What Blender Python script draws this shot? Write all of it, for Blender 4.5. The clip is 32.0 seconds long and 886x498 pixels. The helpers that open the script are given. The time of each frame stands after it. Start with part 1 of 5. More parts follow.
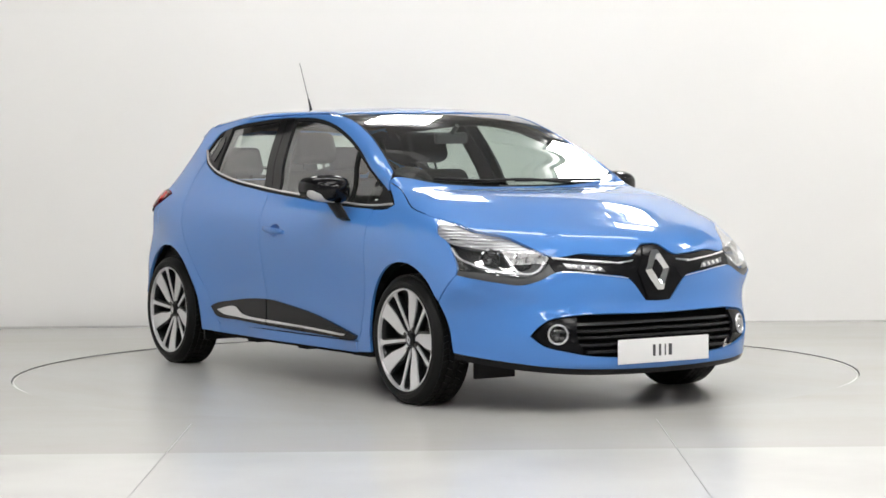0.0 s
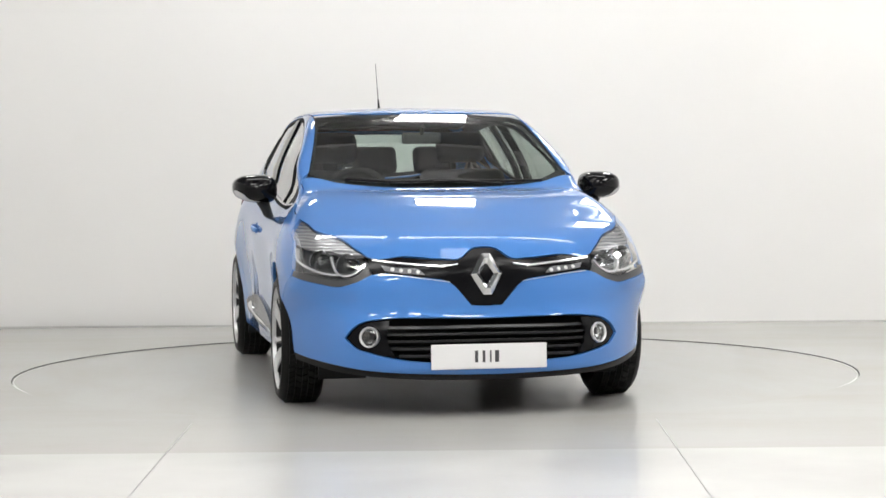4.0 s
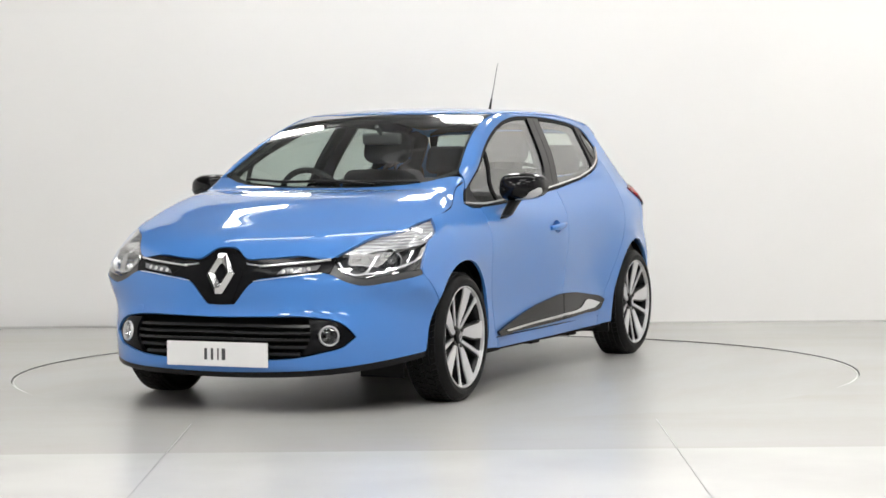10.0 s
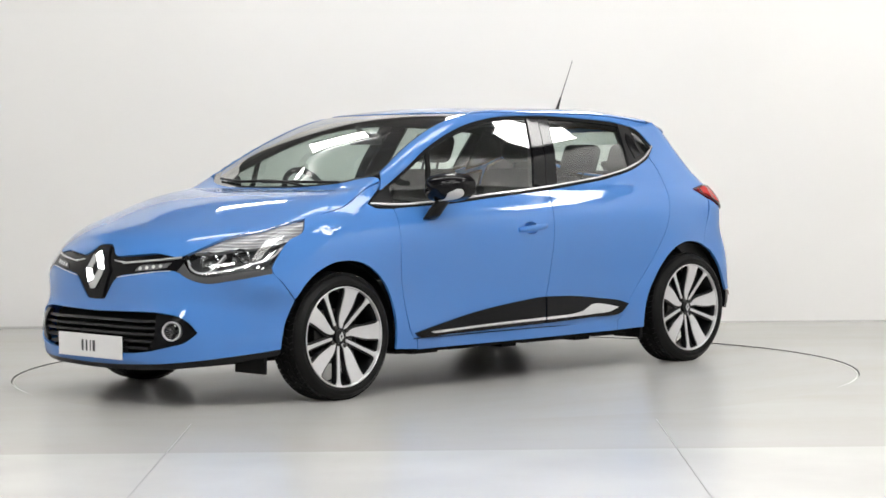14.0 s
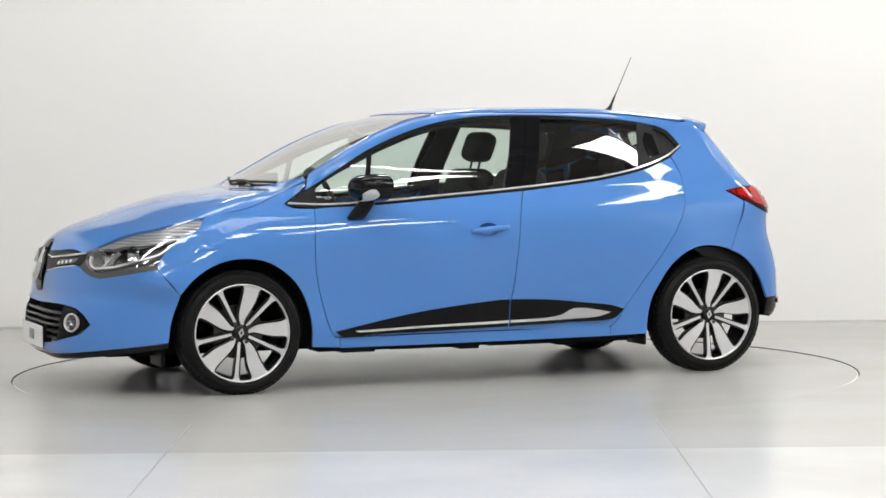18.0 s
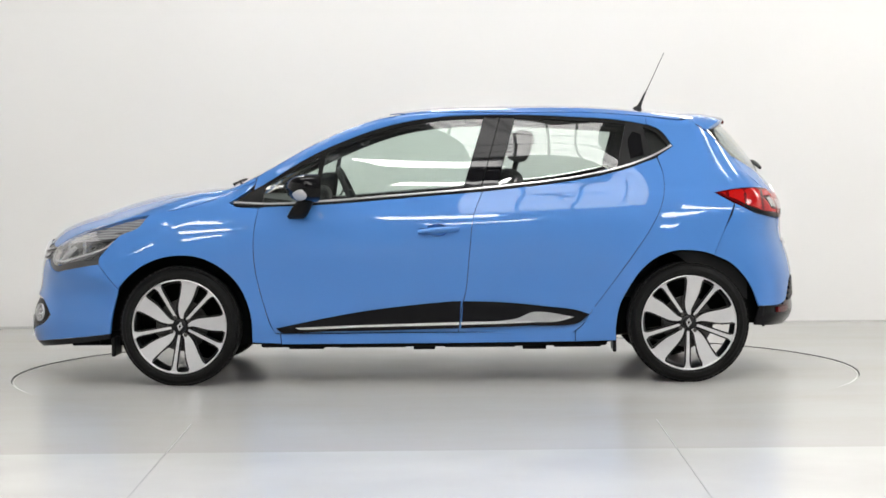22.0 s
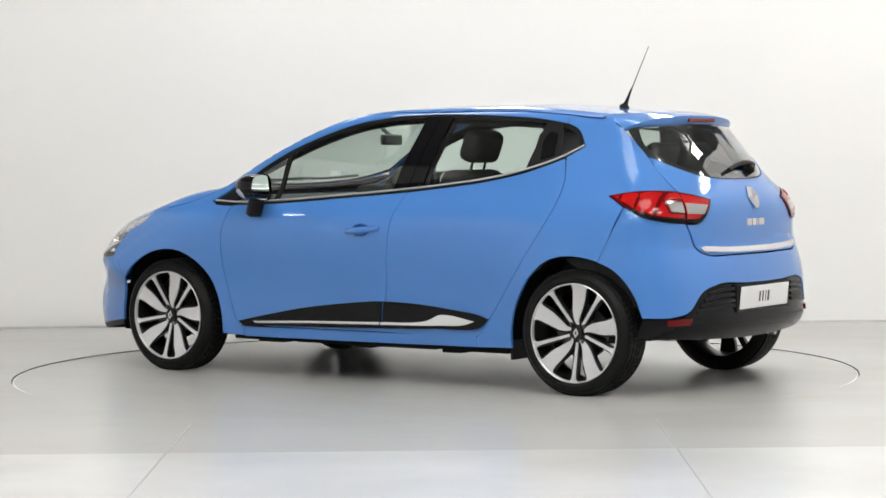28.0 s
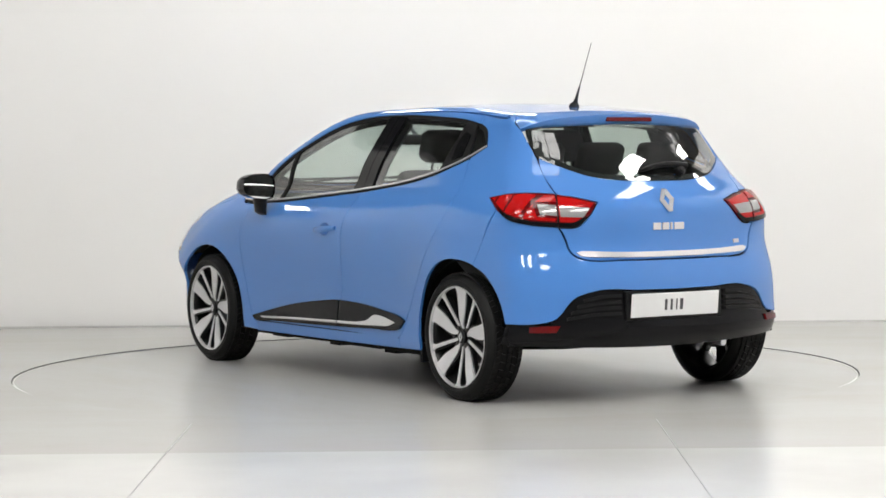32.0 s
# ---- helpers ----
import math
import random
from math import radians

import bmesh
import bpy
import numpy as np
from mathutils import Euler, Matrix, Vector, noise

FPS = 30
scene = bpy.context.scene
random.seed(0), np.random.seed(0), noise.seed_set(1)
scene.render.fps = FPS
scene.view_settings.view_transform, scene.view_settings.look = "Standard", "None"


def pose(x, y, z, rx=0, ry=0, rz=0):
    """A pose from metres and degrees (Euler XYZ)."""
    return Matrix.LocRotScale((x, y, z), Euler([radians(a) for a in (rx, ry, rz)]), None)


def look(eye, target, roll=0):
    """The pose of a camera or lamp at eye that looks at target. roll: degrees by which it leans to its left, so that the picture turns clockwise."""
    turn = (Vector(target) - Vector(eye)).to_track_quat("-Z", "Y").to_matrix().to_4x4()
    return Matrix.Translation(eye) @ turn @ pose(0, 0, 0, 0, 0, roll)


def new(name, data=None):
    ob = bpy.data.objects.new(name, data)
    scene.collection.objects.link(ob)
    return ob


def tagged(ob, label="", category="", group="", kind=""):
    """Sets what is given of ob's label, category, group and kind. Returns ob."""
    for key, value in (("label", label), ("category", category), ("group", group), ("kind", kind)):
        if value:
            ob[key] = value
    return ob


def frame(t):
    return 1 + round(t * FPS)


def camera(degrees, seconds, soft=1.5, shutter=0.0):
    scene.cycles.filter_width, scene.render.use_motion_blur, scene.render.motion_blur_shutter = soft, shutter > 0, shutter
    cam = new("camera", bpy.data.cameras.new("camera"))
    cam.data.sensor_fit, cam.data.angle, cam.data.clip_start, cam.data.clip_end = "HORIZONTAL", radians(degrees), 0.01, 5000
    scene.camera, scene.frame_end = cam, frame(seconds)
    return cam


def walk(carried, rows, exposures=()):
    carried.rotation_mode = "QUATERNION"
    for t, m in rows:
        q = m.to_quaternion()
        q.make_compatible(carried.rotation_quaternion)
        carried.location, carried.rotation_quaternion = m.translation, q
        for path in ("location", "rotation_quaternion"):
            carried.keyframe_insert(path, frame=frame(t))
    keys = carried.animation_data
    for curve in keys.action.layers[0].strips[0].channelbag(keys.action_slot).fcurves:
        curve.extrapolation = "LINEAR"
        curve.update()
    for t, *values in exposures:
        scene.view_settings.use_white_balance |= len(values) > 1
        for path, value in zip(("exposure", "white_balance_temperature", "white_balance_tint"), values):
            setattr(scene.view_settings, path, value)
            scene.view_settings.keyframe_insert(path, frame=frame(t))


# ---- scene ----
# ---- camera ----
cam = camera(23.265, 32.0, soft=1.6)
EYE = Vector((0.0, -11.611, 1.151))
VIEW = look(EYE, EYE + Vector((0.003908, 0.99909, -0.042477)), -0.515)
walk(cam, [(0.0, VIEW), (32.0, VIEW)], exposures=[(0.0, -0.05), (32.0, -0.05)])

# ---- world: the studio is closed, a dim even sky lies outside ----
world = bpy.data.worlds.new("studio_world")
scene.world = world
world.use_nodes = True
world.node_tree.nodes["Background"].inputs[0].default_value = (0.9, 0.95, 1.0, 1)
world.node_tree.nodes["Background"].inputs[1].default_value = 0.3
PANEL_GLOW = 21.0
WASH_GLOW = 7.9
WING_GLOW = 15.0
SOFT_GLOW = 5.0


# ---- materials ----
def mat(name, color, rough=0.5, metal=0.0, coat=0.0, spec=0.5, emit=0.0):
    m = bpy.data.materials.new(name)
    m.use_nodes = True
    b = m.node_tree.nodes["Principled BSDF"]
    b.inputs["Base Color"].default_value = (*color, 1)
    b.inputs["Roughness"].default_value = rough
    b.inputs["Metallic"].default_value = metal
    b.inputs["Coat Weight"].default_value = coat
    b.inputs["Coat Roughness"].default_value = 0.02
    b.inputs["Specular IOR Level"].default_value = spec
    if emit:
        b.inputs["Emission Color"].default_value = (*color, 1)
        b.inputs["Emission Strength"].default_value = emit
    return m


def vary(m, scale, amount, rough_amount=0.0, bump=0.0, bump_scale=None, stretch=(1, 1, 1), detail=6.0, dist=0.01):
    """Noise on colour, roughness and relief, in the object's own metres."""
    nt = m.node_tree
    b = nt.nodes["Principled BSDF"]
    tc = nt.nodes.new("ShaderNodeTexCoord")
    mp = nt.nodes.new("ShaderNodeMapping")
    mp.inputs["Scale"].default_value = stretch
    nt.links.new(tc.outputs["Object"], mp.inputs[0])
    nz = nt.nodes.new("ShaderNodeTexNoise")
    nz.inputs["Scale"].default_value = scale
    nz.inputs["Detail"].default_value = detail
    nt.links.new(mp.outputs[0], nz.inputs["Vector"])
    if amount:
        col = b.inputs["Base Color"].default_value[:]
        mix = nt.nodes.new("ShaderNodeMix")
        mix.data_type = "RGBA"
        mix.inputs[6].default_value = [min(1, c * (1 - amount)) for c in col[:3]] + [1]
        mix.inputs[7].default_value = [min(1, c * (1 + amount)) for c in col[:3]] + [1]
        nt.links.new(nz.outputs["Fac"], mix.inputs[0])
        nt.links.new(mix.outputs[2], b.inputs["Base Color"])
    if rough_amount:
        r = b.inputs["Roughness"].default_value
        mr = nt.nodes.new("ShaderNodeMapRange")
        mr.inputs[3].default_value = max(0, r - rough_amount)
        mr.inputs[4].default_value = min(1, r + rough_amount)
        nt.links.new(nz.outputs["Fac"], mr.inputs[0])
        nt.links.new(mr.outputs[0], b.inputs["Roughness"])
    if bump:
        n2 = nt.nodes.new("ShaderNodeTexNoise")
        n2.inputs["Scale"].default_value = bump_scale or scale * 8
        n2.inputs["Detail"].default_value = 4
        nt.links.new(mp.outputs[0], n2.inputs["Vector"])
        bp = nt.nodes.new("ShaderNodeBump")
        bp.inputs["Strength"].default_value = bump
        bp.inputs["Distance"].default_value = dist
        nt.links.new(n2.outputs["Fac"], bp.inputs["Height"])
        nt.links.new(bp.outputs[0], b.inputs["Normal"])
    return m


def glass_mat(name, tint, gloss=1.0):
    """Thin pane: tinted clear sheet with a mirror skin by Fresnel."""
    m = bpy.data.materials.new(name)
    m.use_nodes = True
    nt = m.node_tree
    nt.nodes.clear()
    out = nt.nodes.new("ShaderNodeOutputMaterial")
    mix = nt.nodes.new("ShaderNodeMixShader")
    tr = nt.nodes.new("ShaderNodeBsdfTransparent")
    tr.inputs[0].default_value = (*tint, 1)
    gl = nt.nodes.new("ShaderNodeBsdfGlossy")
    gl.inputs["Roughness"].default_value = 0.0
    gl.inputs["Color"].default_value = (gloss, gloss, gloss, 1)
    lw = nt.nodes.new("ShaderNodeLayerWeight")
    lw.inputs[0].default_value = 0.5
    pw = nt.nodes.new("ShaderNodeMath")
    pw.operation = "POWER"
    pw.inputs[1].default_value = 3.3
    fr = nt.nodes.new("ShaderNodeMath")
    fr.operation = "MULTIPLY_ADD"
    fr.inputs[1].default_value, fr.inputs[2].default_value = 0.90, 0.085
    nt.links.new(lw.outputs["Facing"], pw.inputs[0])
    nt.links.new(pw.outputs[0], fr.inputs[0])
    nt.links.new(fr.outputs[0], mix.inputs[0])
    nt.links.new(tr.outputs[0], mix.inputs[1])
    nt.links.new(gl.outputs[0], mix.inputs[2])
    nt.links.new(mix.outputs[0], out.inputs[0])
    return m


def ribbed(m, scale, stretch, dark):
    """Moulded ribs: bands of darker tone and relief across the object's space."""
    nt = m.node_tree
    b = nt.nodes["Principled BSDF"]
    tc = nt.nodes.new("ShaderNodeTexCoord")
    mp = nt.nodes.new("ShaderNodeMapping")
    mp.inputs["Scale"].default_value = stretch
    wv = nt.nodes.new("ShaderNodeTexWave")
    wv.bands_direction = "Z"
    wv.inputs["Scale"].default_value = scale
    wv.inputs["Distortion"].default_value = 5.0
    wv.inputs["Detail"].default_value = 2.0
    nt.links.new(tc.outputs["Object"], mp.inputs[0])
    nt.links.new(mp.outputs[0], wv.inputs["Vector"])
    col = b.inputs["Base Color"].default_value[:]
    mix = nt.nodes.new("ShaderNodeMix")
    mix.data_type = "RGBA"
    mix.inputs[6].default_value = [c * dark for c in col[:3]] + [1]
    mix.inputs[7].default_value = col
    nt.links.new(wv.outputs["Fac"], mix.inputs[0])
    nt.links.new(mix.outputs[2], b.inputs["Base Color"])
    bp = nt.nodes.new("ShaderNodeBump")
    bp.inputs["Strength"].default_value = 0.3
    bp.inputs["Distance"].default_value = 0.004
    nt.links.new(wv.outputs["Fac"], bp.inputs["Height"])
    nt.links.new(bp.outputs[0], b.inputs["Normal"])
    return m


def stained(m, scale, tint, reach):
    """Broad soft scuffs and dust of another tint over a floor."""
    nt = m.node_tree
    b = nt.nodes["Principled BSDF"]
    old = b.inputs["Base Color"].links[0].from_socket
    tc = nt.nodes.new("ShaderNodeTexCoord")
    mp = nt.nodes.new("ShaderNodeMapping")
    mp.inputs["Scale"].default_value = (0.55, 1.6, 1.0)
    nz = nt.nodes.new("ShaderNodeTexNoise")
    nz.inputs["Scale"].default_value = scale
    nz.inputs["Detail"].default_value = 5
    nz.inputs["Roughness"].default_value = 0.62
    nt.links.new(tc.outputs["Object"], mp.inputs[0])
    nt.links.new(mp.outputs[0], nz.inputs["Vector"])
    mr = nt.nodes.new("ShaderNodeMapRange")
    mr.inputs[1].default_value, mr.inputs[2].default_value = 0.40, 0.80
    mr.inputs[4].default_value = reach
    nt.links.new(nz.outputs["Fac"], mr.inputs[0])
    mix = nt.nodes.new("ShaderNodeMix")
    mix.data_type = "RGBA"
    mix.inputs[7].default_value = (*tint, 1)
    nt.links.new(mr.outputs[0], mix.inputs[0])
    nt.links.new(old, mix.inputs[6])
    nt.links.new(mix.outputs[2], b.inputs["Base Color"])
    return m


PAINT = vary(mat("blue_paint", (0.055, 0.203, 0.552), 0.55, 0.0, 1.0, 0.25), 900, 0.05, detail=2)
BLACK_GLOSS = mat("gloss_black", (0.006, 0.006, 0.007), 0.06, 0, 0.0, 0.24)
BLACK_PLASTIC = vary(mat("black_plastic", (0.007, 0.007, 0.0075), 0.42, spec=0.2), 30, 0.15, 0.06, 0.15, 700, dist=0.001)
GREY_PLASTIC = vary(mat("grey_plastic", (0.060, 0.061, 0.063), 0.35), 30, 0.12, 0.05, 0.15, 700, dist=0.001)
RUBBER = vary(mat("tyre_rubber", (0.007, 0.007, 0.007), 0.5, spec=0.16), 14, 0.25, 0.08, 0.2, 300, dist=0.001)
SEAL = mat("window_seal", (0.010, 0.010, 0.010), 0.75, spec=0.15)
CHROME = mat("chrome", (0.78, 0.79, 0.80), 0.08, 1.0)
SATIN = mat("satin_chrome", (0.72, 0.73, 0.74), 0.28, 1.0)
BRIGHT = mat("bright_trim", (0.74, 0.74, 0.75), 0.22, 0.55, 0.3)
SIGNAL = ribbed(mat("signal_reflector", (0.70, 0.70, 0.71), 0.18, 0.6, 0.2), 22.0, (0.25, 0.25, 1.0), 0.5)
MOULD = mat("moulding_black", (0.005, 0.005, 0.006), 0.18, spec=0.18)
GRILLE_BLACK = mat("grille_black", (0.005, 0.005, 0.006), 0.2, spec=0.14)
SLAT = mat("slat_black", (0.012, 0.012, 0.013), 0.28, spec=0.4)
DRL_LENS = mat("dull_lens", (0.16, 0.16, 0.17), 0.2, 0.2, 0.5)
RIM_LINE = mat("turntable_rim", (0.10, 0.10, 0.10), 0.6)
ALLOY = vary(mat("machined_alloy", (0.70, 0.70, 0.71), 0.32, 0.55), 40, 0.05, 0.06)
WHEEL_BLACK = mat("wheel_black", (0.007, 0.007, 0.008), 0.3, 0, 0.15, 0.3)
STEEL = vary(mat("brake_steel", (0.10, 0.097, 0.094), 0.45, 1.0), 60, 0.1, 0.08)
UNDER = vary(mat("underbody", (0.007, 0.007, 0.007), 0.8, spec=0.1), 9, 0.3, 0.1)
CLOTH = vary(mat("dark_cloth", (0.016, 0.016, 0.017), 0.9), 60, 0.3, 0, 0.3, 900, dist=0.001)
DASH = vary(mat("dashboard_plastic", (0.014, 0.014, 0.015), 0.6, spec=0.3), 40, 0.15, 0.05, 0.2, 500, dist=0.001)
HEADLINER = vary(mat("headliner", (0.12, 0.125, 0.12), 0.95), 90, 0.1)
PLATE = vary(mat("plate_white", (0.80, 0.80, 0.80), 0.3), 8, 0.03, 0.05)
PLATE_INK = mat("plate_ink", (0.06, 0.06, 0.065), 0.5)
RED_LENS = mat("red_lens", (0.42, 0.005, 0.005), 0.10, 0, 0.0, 0.4)
DARK_RED = mat("dark_red_lens", (0.11, 0.002, 0.003), 0.10, 0, 0.0, 0.4)
CLEAR_LENS = mat("frosted_lens", (0.30, 0.29, 0.29), 0.12, 0.1, 1.0)
SIDE_LENS = mat("side_lens", (0.60, 0.60, 0.60), 0.12, 0.1, 0.8)
REFLECTOR = mat("lamp_reflector", (0.48, 0.485, 0.49), 0.14, 1.0)
LAMP_BLACK = mat("lamp_housing", (0.022, 0.022, 0.024), 0.3, 0.2)
AMBER = mat("amber_bulb", (0.40, 0.10, 0.05), 0.25, 0.0, 0.4)
WINDOW = glass_mat("window_glass", (0.82, 0.905, 0.86))
TINTED = glass_mat("rear_glass", (0.80, 0.87, 0.83))
DEEP = glass_mat("rear_screen_glass", (0.66, 0.73, 0.69))
LENS = glass_mat("lamp_lens", (0.94, 0.95, 0.96))
MIRROR = mat("mirror_glass", (0.85, 0.86, 0.87), 0.01, 1.0)

WALL = vary(mat("white_wall_paint", (0.82, 0.812, 0.795), 0.75), 0.7, 0.025, 0, 0.06, 60, dist=0.004)
CEIL = vary(mat("ceiling_paint", (0.24, 0.24, 0.24), 0.9), 1.0, 0.1)
WALL_DARK = vary(mat("grey_wall_paint", (0.48, 0.48, 0.485), 0.8), 0.7, 0.06)
JOINT_FAINT = mat("floor_joint_faint", (0.31, 0.305, 0.30), 0.5)
FLOOR = stained(vary(mat("grey_floor_paint", (0.455, 0.449, 0.436), 0.27), 0.35, 0.05, detail=2), 1.1, (0.40, 0.375, 0.34), 0.6)
FLOOR_PALE = vary(mat("pale_floor_paint", (0.56, 0.555, 0.54), 0.22), 0.9, 0.12, 0.06, detail=4)
DISC = stained(vary(mat("turntable_paint", (0.455, 0.449, 0.436), 0.27), 0.35, 0.05, detail=2), 1.1, (0.40, 0.375, 0.34), 0.6)
RING_PAINT = mat("rim_paint", (0.42, 0.415, 0.40), 0.7)
JOINT = mat("floor_joint", (0.22, 0.22, 0.215), 0.6)
# flat grey in place of the shade along the wall's foot
FOOT_SHADE = mat("wall_foot_painted_shade", (0.60, 0.59, 0.575), 0.7)
LAMP_WHITE = mat("lamp_diffuser", (1.0, 0.985, 0.96), 0.5, emit=PANEL_GLOW)
SOFT_WHITE = mat("softbox_diffuser", (1.0, 0.985, 0.96), 0.5, emit=SOFT_GLOW)
WASH_WHITE = mat("wall_fill_diffuser", (1.0, 0.985, 0.96), 0.5, emit=WASH_GLOW)
# glow of the unseen strips added for the right wing
WING_WHITE = mat("wing_fill_diffuser", (1.0, 0.985, 0.96), 0.5, emit=WING_GLOW)
FRAME_GREY = mat("lamp_frame", (0.30, 0.30, 0.30), 0.5, 0.6)


# ---- mesh helpers ----
def part(name, bm, material, parent, label="", smooth=True, sharp=35):
    """Links a bmesh as one mesh object under a thing or a part."""
    me = bpy.data.meshes.new(name)
    bmesh.ops.recalc_face_normals(bm, faces=bm.faces)
    if smooth:
        for f in bm.faces:
            f.smooth = True
        for e in bm.edges:
            if len(e.link_faces) == 2 and e.calc_face_angle(0) > radians(sharp):
                e.smooth = False
    bm.to_mesh(me)
    bm.free()
    me.materials.append(material)
    ob = new(name, me)
    ob.parent = parent
    if label:
        tagged(ob, label)
    return ob


def box(bm, lo, hi, bevel=0.0, m=None, seg=2):
    c = [(a + b) / 2 for a, b in zip(lo, hi)]
    s = [abs(b - a) for a, b in zip(lo, hi)]
    g = bmesh.ops.create_cube(bm, size=1, matrix=(m or Matrix()) @ Matrix.Translation(c) @ Matrix.Diagonal((*s, 1)))
    if bevel:
        vs = set(g["verts"])
        es = [e for e in bm.edges if e.verts[0] in vs and e.verts[1] in vs]
        bmesh.ops.bevel(bm, geom=es, offset=bevel, segments=seg, affect="EDGES", profile=0.5)
    return bm


def lathe(bm, profile, axis_m=None, n=48, closed=True):
    """Turns a profile of (radius, height) round the local z axis."""
    axis_m = axis_m or Matrix()
    rings = []
    for r, h in profile:
        rings.append([bm.verts.new(axis_m @ Vector((r * math.cos(k * math.tau / n), r * math.sin(k * math.tau / n), h))) for k in range(n)])
    for a, b in zip(rings, rings[1:]):
        for k in range(n):
            bm.faces.new((a[k], a[(k + 1) % n], b[(k + 1) % n], b[k]))
    return bm


def tube(bm, pts, r, n=8, r_end=None):
    pts = [Vector(p) for p in pts]
    rings = []
    for i, p in enumerate(pts):
        d = (pts[min(i + 1, len(pts) - 1)] - pts[max(i - 1, 0)]).normalized()
        q = d.to_track_quat("Z", "Y")
        rr = r if r_end is None else r + (r_end - r) * i / (len(pts) - 1)
        rings.append([bm.verts.new(p + q @ Vector((rr * math.cos(k * math.tau / n), rr * math.sin(k * math.tau / n), 0))) for k in range(n)])
    for a, b in zip(rings, rings[1:]):
        for k in range(n):
            bm.faces.new((a[k], a[(k + 1) % n], b[(k + 1) % n], b[k]))
    bm.faces.new(rings[0][::-1])
    bm.faces.new(rings[-1])
    return bm


def prism(bm, poly, h0, h1, m=None):
    """A polygon in local xy, raised from h0 to h1."""
    m = m or Matrix()
    a = [bm.verts.new(m @ Vector((x, y, h0))) for x, y in poly]
    b = [bm.verts.new(m @ Vector((x, y, h1))) for x, y in poly]
    n = len(poly)
    for k in range(n):
        bm.faces.new((a[k], a[(k + 1) % n], b[(k + 1) % n], b[k]))
    bm.faces.new(a[::-1])
    bm.faces.new(b)
    return bm


# ---- the studio ----
def structure(name, bm, material, label, category, smooth=False):
    ob = part(name, bm, material, None, label, smooth)
    return tagged(ob, label, category, kind="structure")


RING = 2.2533          # radius of the turntable
LIP = 0.005            # height of the fixed floor over the disc
X0, X1, Y0, Y1, TOP = -7.0, 7.0, -14.0, 3.13, 5.2
HALL, WALL_TOP = 12.0, 2.75   # end of the hall behind the low white wall, height of that wall
WING, WING_TOP, WING_END = 4.1, 3.3, -3.0   # side wings of the white wall
FRONT_EDGE = -3.25     # where the paler front floor begins


def sheet_with_hole(bm, x0, x1, y0, y1, z, r, n=144):
    """A rectangle with a round hole at the origin."""
    inner, outer = [], []
    for k in range(n):
        a = k * math.tau / n
        c, s = math.cos(a), math.sin(a)
        kx = (x1 if c > 0 else -x0) / abs(c) if abs(c) > 1e-9 else 1e9
        ky = (y1 if s > 0 else -y0) / abs(s) if abs(s) > 1e-9 else 1e9
        q = min(kx, ky)
        inner.append(bm.verts.new((r * c, r * s, z)))
        outer.append(bm.verts.new((q * c, q * s, z)))
    for k in range(n):
        bm.faces.new((inner[k], outer[k], outer[(k + 1) % n], inner[(k + 1) % n]))
    for x, y in ((x0, y0), (x0, y1), (x1, y0), (x1, y1)):
        v = bm.verts.new((x, y, z))
        best = [o for o in outer if abs(o.co.x - x) < 1e-6 or abs(o.co.y - y) < 1e-6]
        ox = min((o for o in best if abs(o.co.x - x) < 1e-6), key=lambda o: abs(o.co.y - y))
        oy = min((o for o in best if abs(o.co.y - y) < 1e-6), key=lambda o: abs(o.co.x - x))
        bm.faces.new((v, ox, oy))


